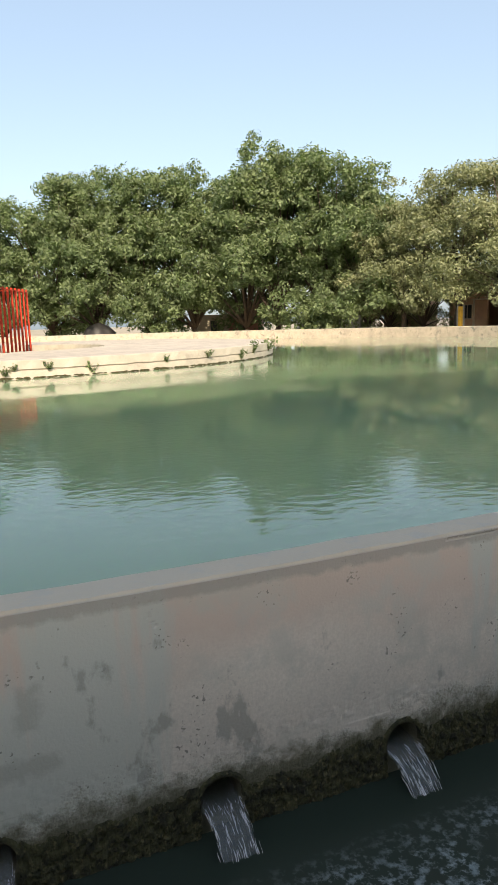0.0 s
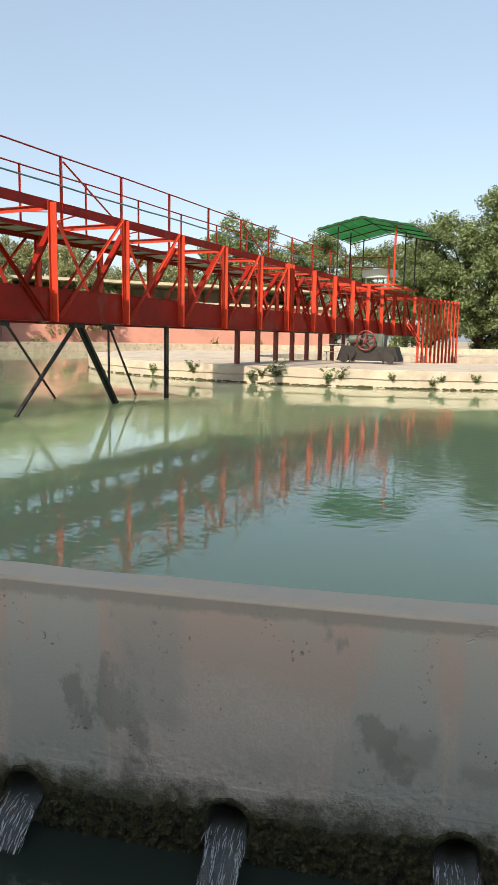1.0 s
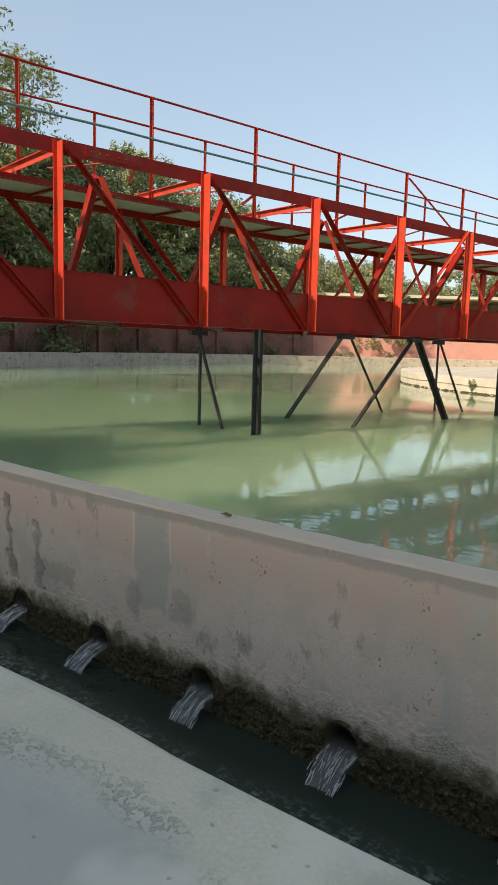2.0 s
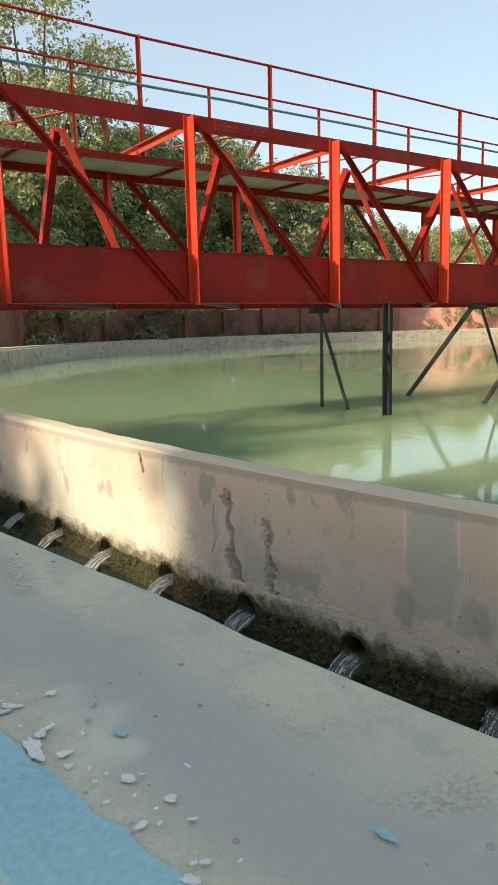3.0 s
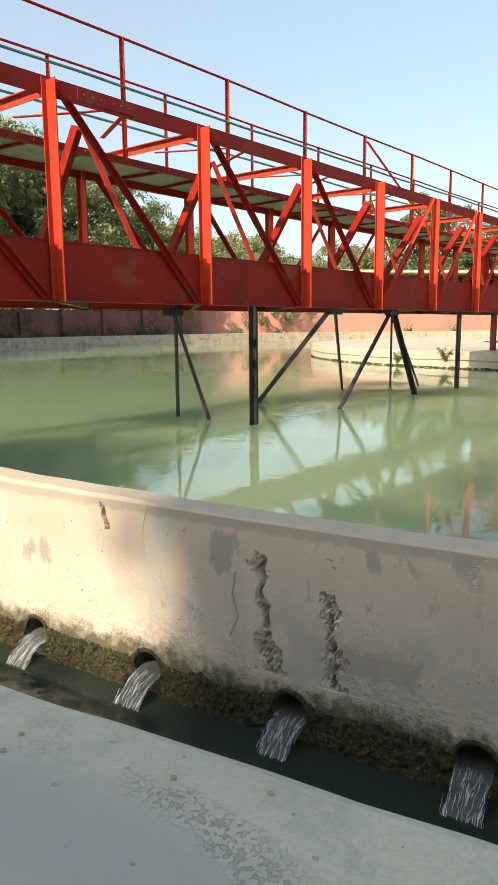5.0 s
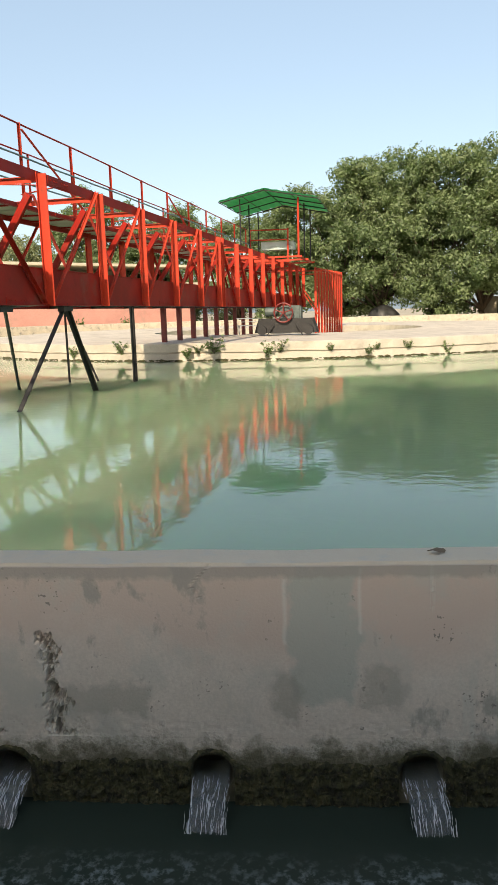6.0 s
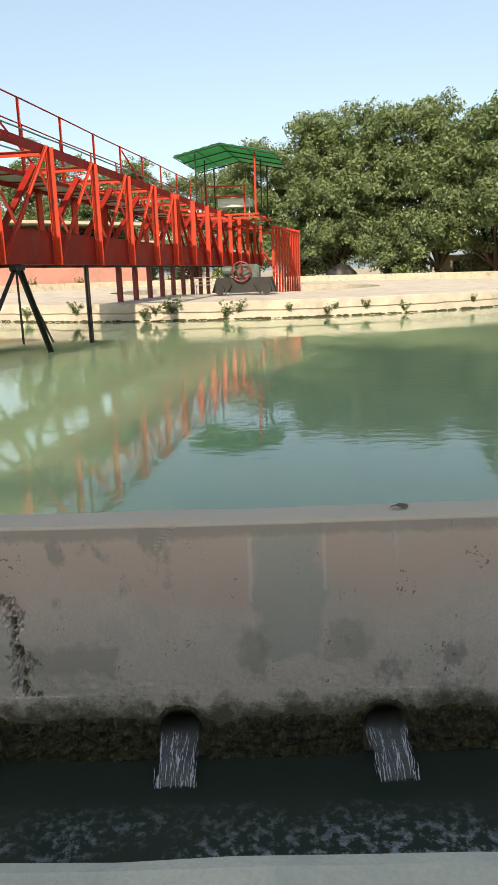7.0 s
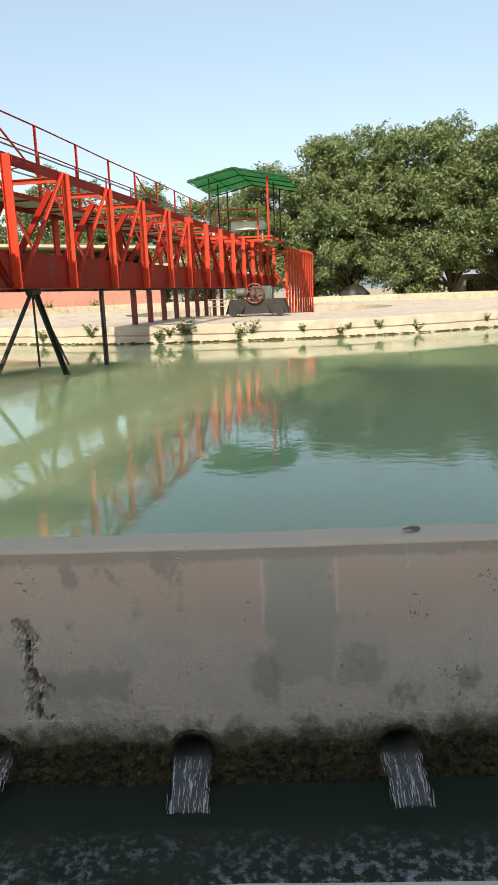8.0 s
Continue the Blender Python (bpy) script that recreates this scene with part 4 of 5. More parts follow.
for o in (-0.3, -BR_WIDE + 0.3):
    p = br(-6, o, 0)
    p = p * ((R_EDGE + 0.4) / math.hypot(p.x, p.y))
    add_box(bm, (p.x - 0.45, p.y - 0.09, LEDGE + 0.14), (p.x + 0.45, p.y + 0.09, GIRDER_Z))
    bmesh.ops.create_cone(bm, cap_ends=True, segments=20, radius1=0.17, radius2=0.17, depth=0.09, matrix=Matrix.Translation((p.x, p.y, LEDGE + 0.172)) @ pose(0, 0, 0, 90, 0, 0))
part("end_carriage", bm, TAR, bridge, "black wheeled end carriage on the ledge")
# the red slats of the stirring gear near the middle
for i in range(11):
    t = i / 10
    bm = bmesh.new()
    a, o = 35.96 + 9.0 * t, 1.51 + 0.6 * t
    add_bar(bm, br(a, o, -0.5), br(a, o, 4.06 + 0.13 * t), 0.13, 0.12, RIGHT)
    add_bar(bm, br(a, o + 0.05, 0.6), br(a, o + 0.05, 4.03 + 0.13 * t), 0.03, 0.06, ALONG)
    part("paddle_slat", bm, RED, bridge, "bright red vertical paddle slat")
for z, w in ((4.0, 0.10),):
    bm = bmesh.new()
    add_bar(bm, br(35.8, 1.5, z), br(45.1, 2.12, z), w, 0.06, UP)
    part("paddle_rail", bm, RED, bridge)
for a in (36.5, 40.2):
    bm = bmesh.new()
    add_bar(bm, br(a, -0.1, 3.9), br(a, 1.9, 3.9), 0.12, 0.06, UP)
    part("paddle_arm", bm, RED, bridge)
for lift in (0.0, 0.24):
    bm = bmesh.new()
    add_bar(bm, br(35.5, 0.89, 2.60 + lift), br(35.5, 1.76, 1.35 + lift), 0.09, 0.05, UP)
    part("paddle_stay", bm, RED, bridge)
# platform rail and switch box near the canopy
for z in (5.93, 5.42):
    bm = bmesh.new()
    add_tube(bm, [br(33, -1.6, z), br(33, 0.45, z - 0.03)], 0.035, 8)
    part("platform_rail", bm, RED, bridge)
for o in (-1.6, 0.45):
    bm = bmesh.new()
    add_bar(bm, br(33, o, CHORD_Z - 0.2), br(33, o, 5.96), 0.08, 0.08, ALONG)
    part("platform_post", bm, RED, bridge)
bm = bmesh.new()
add_bar(bm, br(33, -2.7, CHORD_Z - 0.1), br(33, 0.6, CHORD_Z - 0.1), 0.12, 0.08, ALONG)
part("platform_beam", bm, RED, bridge)
bm = bmesh.new()
for v in add_box(bm, (0, 0, 0), (1, 1, 1)):
    v.co = br(33.2 + v.co.x * 0.7, -1.0 + v.co.y * 1.7, 4.93 + v.co.z * 0.36)
bmesh.ops.bevel(bm, geom=bm.edges[:], offset=0.03, segments=2, affect="EDGES")
for o in (-0.9, 0.6):
    add_bar(bm, br(33.5, o, CHORD_Z - 0.1), br(33.5, o, 4.95), 0.06, 0.06, ALONG)
part("switch_box", bm, PALE_BOX, bridge, "pale grey-green switch box on legs")

# ---- green canopy over the middle of the bridge ----
PEAK, C_TURN, C_LONG = Vector((-1.13, -7.74, 0)), radians(10), 5.8
C_IN, C_RIGHT = Vector((math.sin(C_TURN), math.cos(C_TURN), 0)), Vector((math.cos(C_TURN), -math.sin(C_TURN), 0))
canopy = thing("canopy", "green sheet gable canopy on thin steel posts", "canopy", at=Matrix.Translation(PEAK + C_IN * 2.9 + Vector((0, 0, CHORD_Z))))


def cp(along, off, z):
    """A place under the canopy: metres inward from its front, metres right of its ridge, height."""
    return PEAK + C_IN * along + C_RIGHT * off + Vector((0, 0, z))


CL, CR, EAVE, RIDGE = -2.25, 2.6, 7.04, 7.52
SLOPES = (((CL, EAVE), (0.0, RIDGE)), ((0.0, RIDGE), (CR, EAVE - 0.05)))
for lo, hi in SLOPES:
    for n in range(4):
        a, b = C_LONG * n / 4, C_LONG * (n + 1) / 4
        bm = bmesh.new()
        rows = []
        for i in range(13):
            t = i / 12
            o, z = lo[0] + (hi[0] - lo[0]) * t, lo[1] + (hi[1] - lo[1]) * t
            droop = -0.05 * abs(o) / 2.3 * (1 + 0.6 * math.sin(n * 2.1 + o))
            rows.append([bm.verts.new(cp(a + (b - a) * u, o, z + droop * math.sin(u * math.pi) + 0.02 * math.sin(i * 2.6) + lift)) for lift in (0, 0.012) for u in (0, 0.5, 1)])
        for p, q in zip(rows, rows[1:]):
            for x, y in ((0, 1), (1, 2), (4, 3), (5, 4)):
                bm.faces.new((p[x], q[x], q[y], p[y]))
            bm.faces.new((p[0], p[3], q[3], q[0]))
            bm.faces.new((p[2], q[2], q[5], p[5]))
        bm.faces.new([rows[0][x] for x in (0, 1, 2, 5, 4, 3)])
        bm.faces.new([rows[-1][x] for x in (3, 4, 5, 2, 1, 0)])
        bmesh.ops.recalc_face_normals(bm, faces=bm.faces)
        part("roof_sheet", bm, GREEN, canopy, "translucent green roof sheet")
for n in range(4):
    a = 0.1 + (C_LONG - 0.2) * n / 3
    bm = bmesh.new()
    for (o0, z0), (o1, z1) in SLOPES:
        add_tube(bm, [cp(a, o0, z0 - 0.08), cp(a, o1, z1 - 0.08)], 0.03, 6)
    part("rafter", bm, TAR, canopy, "dark pipe rafter")
for t in (0.0, 0.5, 1.0):
    for (o0, z0), (o1, z1) in SLOPES:
        bm = bmesh.new()
        o, z = o0 + (o1 - o0) * t, z0 + (z1 - z0) * t - 0.06
        add_tube(bm, [cp(0, o, z), cp(C_LONG, o, z)], 0.022, 6)
        part("purlin", bm, TAR, canopy, "dark pipe purlin")
for a, o, red in ((0.5, -1.3, 0), (0.5, 1.6, 1), (2.6, -1.3, 0), (2.6, 1.6, 0), (5.0, -1.3, 0), (5.0, 1.6, 0)):
    bm = bmesh.new()
    top = RIDGE - (RIDGE - EAVE) * abs(o) / 2.3 - 0.1
    add_tube(bm, [cp(a, o, CHORD_Z - 0.14), cp(a, o, top)], 0.05 if red else 0.035, 8)
    part("post", bm, RED if red else TAR, canopy, "red steel post" if red else "thin dark steel post")

for p, q in (((0.3, -1.5), (0.3, 1.8)), ((2.6, -1.5), (2.6, 1.8)), ((5.2, -1.5), (5.2, 1.8)), ((0.3, 1.6), (5.2, 1.6)), ((0.3, -1.3), (5.2, -1.3))):
    bm = bmesh.new()
    add_bar(bm, cp(*p, CHORD_Z - 0.12), cp(*q, CHORD_Z - 0.12), 0.12, 0.08, UP)
    part("base_rail", bm, RED, canopy, "red platform beam under the posts")

# ---- drive trolley on the inner deck ----
trolley = thing("drive_trolley", "dark wheeled drive trolley with gearbox and spoked handwheel", "trolley", at=Matrix.Translation(br(27.1, 1.34, ISL_TOP)))
TA = 27.1


def tb(x, y, z):
    """Across the bridge, along it, height over the deck."""
    return br(TA + y * 1.1, 1.34 + x * 1.12, ISL_TOP + z * 1.15)


bm = bmesh.new()
for v in add_box(bm, (-1.1, -0.38, 0.10), (1.1, 0.38, 0.66)):
    v.co = tb(*v.co)
part("frame", bm, TAR, trolley)
for s in (-1, 1):
    bm = bmesh.new()
    for v in add_box(bm, (s * 0.55, -0.4, 0.10), (s * 1.28, 0.4, 0.62)):
        x, y, z = v.co
        v.co = tb(x * (0.86 if z > 0.4 and abs(x) > 1 else 1.0), y, z)
    part("wheel_box", bm, TAR, trolley, "black tapered wheel box")
    bm = bmesh.new()
    bmesh.ops.create_cone(bm, cap_ends=True, segments=24, radius1=0.22, radius2=0.22, depth=0.12)
    bmesh.ops.transform(bm, matrix=Matrix.Translation(tb(s * 0.95, -0.48, 0.215)) @ pose(0, 0, 0, 0, 0, math.degrees(BR_DIR) - 90) @ pose(0, 0, 0, 90, 0, 0), verts=bm.verts)
    part("wheel", bm, TAR, trolley, "black steel wheel")
    bm = bmesh.new()
    add_bar(bm, tb(s * 0.72, -0.52, 0.02), tb(s * 0.45, -0.52, 0.45), 0.07, 0.04, UP)
    part("guard_bar", bm, TAR, trolley)
bm = bmesh.new()
for v in add_box(bm, (-0.25, -0.28, 0.56), (0.62, 0.30, 1.15)):
    v.co = tb(*v.co)
bmesh.ops.bevel(bm, geom=bm.edges[:], offset=0.06, segments=2, affect="EDGES")
part("gearbox", bm, GEAR, trolley, "grey-green gearbox")
bm = bmesh.new()
bmesh.ops.create_cone(bm, cap_ends=True, segments=20, radius1=0.2, radius2=0.2, depth=0.55)
bmesh.ops.transform(bm, matrix=Matrix.Translation(tb(-0.62, 0.0, 0.92)) @ pose(0, 0, 0, 0, 0, math.degrees(BR_DIR)) @ pose(0, 0, 0, 90, 0, 0), verts=bm.verts)
part("motor", bm, GEAR, trolley, "grey-green electric motor")
bm = bmesh.new()
hub = tb(-0.05, -0.5, 0.88)
ring = [hub + RIGHT * (0.42 * math.cos(math.tau * i / 28)) + UP * (0.42 * math.sin(math.tau * i / 28)) for i in range(29)]
add_tube(bm, ring, 0.035, 8)
for i in range(5):
    a = math.tau * i / 5 + 0.3
    add_tube(bm, [hub, hub + RIGHT * (0.4 * math.cos(a)) + UP * (0.4 * math.sin(a))], 0.03, 6)
add_tube(bm, [hub - ALONG * 0.08, hub + ALONG * 0.25], 0.06, 10)
part("handwheel", bm, MAROON, trolley, "dull red spoked handwheel")
tool = thing("bench", "pale slatted bench on the inner deck", "bench", at=Matrix.Translation((-2.0, -8.6, ISL_TOP)))
p0, p1 = Vector((-2.55, -8.6, ISL_TOP)), Vector((-1.4, -8.6, ISL_TOP))
side = (p1 - p0).normalized()
for z, y in ((0.44, 0), (0.44, 0.12), (0.62, 0.26), (0.78, 0.30)):
    bm = bmesh.new()
    o = Vector((-side.y, side.x, 0)) * -y
    add_bar(bm, p0 + o + UP * z, p1 + o + UP * z, 0.09, 0.03, UP)
    part("slat", bm, SHEET, tool)
for q in (p0 + side * 0.1, p1 - side * 0.1):
    bm = bmesh.new()
    add_bar(bm, q, q + UP * 0.42, 0.06, 0.06, side)
    part("leg", bm, STEEL, tool)

# ---- trees ----


def tree(name, height, wide, seed, leaf_mat, label, leaves=9000, leaf=0.30, bare=0.12, sparse=0.0):
    """A broad tree: tapered forked trunk and a crown of leaf clumps round limb ends."""
    rnd = random.Random(seed)
    ob = thing(name, label, "tree")
    bark = bmesh.new()
    fork = height * bare + 0.8
    base = Vector((0, 0, -0.2))
    add_tube(bark, [base, Vector((0.1, 0, fork * 0.5)), Vector((rnd.uniform(-.3, .3), rnd.uniform(-.3, .3), fork))], [0.032 * height ** 0.9, 0.026 * height ** 0.9, 0.022 * height ** 0.9], 10)
    clumps = []
    n_limb = 22
    for i in range(n_limb):
        a = math.tau * i / n_limb * 2.4 + rnd.uniform(-0.3, 0.3)
        up = (i / (n_limb - 1)) ** 0.8 * 0.98 + 0.02 if i else 1.0
        reach = wide / 2 * math.sqrt(max(0.05, 1 - (up * 0.92) ** 2.4)) * rnd.uniform(0.75, 1.05)
        tip = Vector((math.cos(a) * reach, math.sin(a) * reach, fork + (height - fork) * up * rnd.uniform(0.82, 0.96)))
        mid = Vector((tip.x * 0.45, tip.y * 0.45, fork + (tip.z - fork) * 0.6))
        r0 = 0.010 * height
        add_tube(bark, [Vector((0, 0, fork * 0.9)), mid, tip], [r0, r0 * 0.55, r0 * 0.15], 6)
        clumps.append((tip, rnd.uniform(0.16, 0.24) * wide))
        for s in range(3):
            c = mid.lerp(tip, rnd.uniform(0.4, 1.0)) + Vector((rnd.gauss(0, 1), rnd.gauss(0, 1), rnd.gauss(-0.3, 0.8))) * wide * 0.11
            clumps.append((c, rnd.uniform(0.10, 0.19) * wide))
    part("trunk", bark, BARK, ob, smooth=True)
    nr = np.random.default_rng(seed)
    sub = []
    for c, r in clumps:                                # each clump is a cluster of tufts
        for s in range(9):
            v = nr.normal(size=3)
            v /= np.linalg.norm(v)
            v[2] = abs(v[2]) * 0.9 - 0.25
            sub.append((np.array(c) + v * r * nr.uniform(0.55, 1.0), r * nr.uniform(0.22, 0.42)))
    cen = np.array([s[0] for s in sub])
    rad = np.array([s[1] for s in sub])
    pick = nr.choice(len(sub), size=leaves, p=rad ** 2 / (rad ** 2).sum())
    v = nr.normal(size=(leaves, 3))
    v /= np.linalg.norm(v, axis=1)[:, None]
    pos = cen[pick] + v * (rad[pick] * nr.uniform(0.5, 1.05, leaves))[:, None]
    nrm = v + nr.normal(size=(leaves, 3)) * 0.55 + np.array([0, 0, 0.35])
    nrm /= np.linalg.norm(nrm, axis=1)[:, None]
    t = np.cross(nrm, nr.normal(size=(leaves, 3)))
    t /= np.linalg.norm(t, axis=1)[:, None]
    b = np.cross(nrm, t)
    size = leaf * nr.uniform(0.6, 1.3, leaves)[:, None]
    droop = np.array([0, 0, -0.12]) * size
    verts = np.stack([pos - t * size, pos - b * size * 0.42, pos + t * size + droop, pos + b * size * 0.42], 1).reshape(-1, 3)
    me = bpy.data.meshes.new("crown")
    me.from_pydata(verts.tolist(), [], np.arange(leaves * 4).reshape(-1, 4).tolist())
    me.materials.append(leaf_mat)
    crown = new("crown", me)
    crown.parent = ob
    return ob


kinds = [tree("tree", 20, 15.5, 1, LEAF, "large dense green tree beyond the tank wall", 40000, 0.235, 0.02),
         tree("tree", 20, 14.0, 2, LEAF, "large dense green tree beyond the tank wall", 40000, 0.235, 0.02),
         tree("tree", 15.5, 12.0, 3, LEAF_DRY, "dusty olive-green tree beyond the tank wall", 36000, 0.155, 0.16),
         tree("tree", 13, 11.0, 4, LEAF_DRY, "small-leaved green tree behind the boundary wall", 24000, 0.19, 0.02),
         tree("tree", 24, 11.0, 5, LEAF_DRY, "tall feathery tree with thin dusty foliage", 14000, 0.17, 0.10),
         tree("tree", 23, 10.0, 6, LEAF, "tall high-crowned shade tree on the bank", 30000, 0.20, 0.58)]
BASE_H = [20, 20, 15.5, 13, 24, 23]
WOODS = [  # degrees round the tank, radius, height, kind
    (186, 55, 14.6, 0), (178.5, 51, 15.8, 1), (172, 52, 19.2, 0), (165.5, 50.5, 20.3, 1), (158.5, 51, 20.0, 0), (151.5, 50.5, 20.6, 1), (144.5, 52, 20.6, 0), (139.5, 51, 21.6, 1), (132, 51.5, 20.3, 0), (127, 52, 17.2, 1),
    (121, 50, 14.0, 2), (114, 50.5, 16.2, 2), (107, 50, 16.0, 2), (99, 51, 15.5, 2),
    (196, 60, 16.2, 0), (205, 58, 17.0, 1), (214, 66, 13.0, 3), (222, 62, 11.0, 3), (231, 46.8, 9.5, 3),
    (243.5, 52, 12.5, 3), (250, 51, 14.5, 3), (256.5, 50, 16.0, 3), (263, 50, 19.0, 2), (270, 50, 18.0, 3), (277, 50, 17.0, 2), (283.5, 50, 16.5, 3), (290, 49.5, 15.5, 3), (281.5, 51, 25.0, 4), (288, 51, 27.0, 4), (298, 50, 14.0, 3), (306, 50, 14.0, 2), (90, 52, 15.0, 0), (119.6, 52, 9.0, 3), (124.5, 52.5, 8.0, 3), (129.5, 52, 9.0, 3), (237, 56, 13.5, 3), (228, 64, 14.0, 3)]
used = set()
rnd = random.Random(21)
for d, r, h, k in WOODS:
    f = h / BASE_H[k]
    m = Matrix.Translation(polar(r, d, GROUND)) @ pose(0, 0, 0, 0, 0, rnd.uniform(0, 360)) @ Matrix.Diagonal((f * rnd.uniform(0.95, 1.1), f * rnd.uniform(0.95, 1.1), f, 1))
    if k not in used:
        used.add(k)
        kinds[k].matrix_basis = m
        ob = kinds[k]
        home = m
    else:
        ob = copy_thing(kinds[k], m @ Matrix.Diagonal((1 / kinds[k].scale[0], 1 / kinds[k].scale[1], 1 / kinds[k].scale[2], 1)))
        ob.matrix_basis = m
    tagged(ob, group="trees round the tank")
# trees on the bank at the camera's back, whose shade lies on the near wall
# the tree at (-12.9, -66.5) is added, its shade replaces an unseen stair's
for x, y, h, k in ((0.2, -61.5, 20.8, 5), (3.4, -59.7, 21, 5), (-0.2, -63.6, 24.4, 5), (3.1, -62.8, 24.4, 5), (6.9, -60.5, 23.8, 5), (10.4, -57.6, 23.6, 5), (-7.8, -66.1, 14.6, 5), (-12.9, -66.5, 21.0, 5),
                    (-15.9, -71.2, 14.8, 5), (-20.7, -73.0, 14.8, 5), (-6.5, -61.7, 12.8, 5), (-8.4, -70.0, 16.8, 5), (-12.6, -72.6, 16.8, 5), (-16.9, -75.3, 16.8, 5), (-0.7, -61.5, 20.8, 5)):
    f = h / BASE_H[k]
    ob = kinds[k] if k not in used else copy_thing(kinds[k], Matrix.Identity(4))
    used.add(k)
    ob.matrix_basis = Matrix.Translation((x, y, GROUND)) @ pose(0, 0, 0, 0, 0, rnd.uniform(0, 360)) @ Matrix.Diagonal((f, f, f, 1))
    tagged(ob, "shady green tree on the bank, out of view", group="trees on the bank")

# ---- walls and buildings round the tank ----


def arc_wall(name, r, d0, d1, height, thick, mat, label, steps=40):
    bm = bmesh.new()
    add_ring(bm, [(r, GROUND - 0.2), (r, GROUND + height), (r + thick, GROUND + height), (r + thick, GROUND - 0.2)], d0, d1, steps, 0.02)
    return tagged(part(name, bm, mat), label, "wall", kind="structure")


# wall and piers take the darkened pink that stands for tree shade
arc_wall("wall_boundary", 45.6, 243, 305, 3.1, 0.25, PINK_SHADE, "weathered pink boundary wall, tree shade put into its colour", 60)
for d in range(246, 305, 6):
    bm = bmesh.new()
    m = Matrix.Translation(polar(45.55, d, GROUND)) @ pose(0, 0, 0, 0, 0, d)
    add_box(bm, (-0.2, -0.12, -0.2), (0.2, 0.3, 3.25), m)
    tagged(part("trim_pier", bm, PINK_SHADE), "pink plastered pier of the boundary wall, coloured as shaded", "pier", "boundary piers", "structure")


def window(parent, m, x, z, w, h, mat=None):
    """A window in a wall face that looks along -y: frame, pane and sill under the parent."""
    win = new("window")
    win.parent = parent
    fr = bmesh.new()
    for lo, hi in (((x - w / 2, -0.06, z), (x - w / 2 + 0.08, 0.02, z + h)), ((x + w / 2 - 0.08, -0.06, z), (x + w / 2, 0.02, z + h)), ((x - w / 2 + 0.08, -0.06, z + h - 0.08), (x + w / 2 - 0.08, 0.02, z + h)), ((x - 0.03, -0.05, z), (x + 0.03, 0.02, z + h - 0.08))):
        add_box(fr, lo, hi)
    f = new("frame", mesh_of("frame", fr, CREAM))
    f.parent = win
    pn = bmesh.new()
    add_box(pn, (x - w / 2 + 0.08, -0.01, z), (x + w / 2 - 0.08, 0.004, z + h - 0.08))
    p = new("pane", mesh_of("pane", pn, mat or DARK))
    p.parent = win
    sl = bmesh.new()
    add_box(sl, (x - w / 2 - 0.1, -0.16, z - 0.1), (x + w / 2 + 0.1, 0.02, z))
    s = new("sill", mesh_of("sill", sl, CREAM))
    s.parent = win


def own(name, bm, mats, parent, label=""):
    """A mesh in its parent's own space."""
    ob = new(name, mesh_of(name, bm, mats))
    ob.parent = parent
    if label:
        ob["label"] = label
    return ob


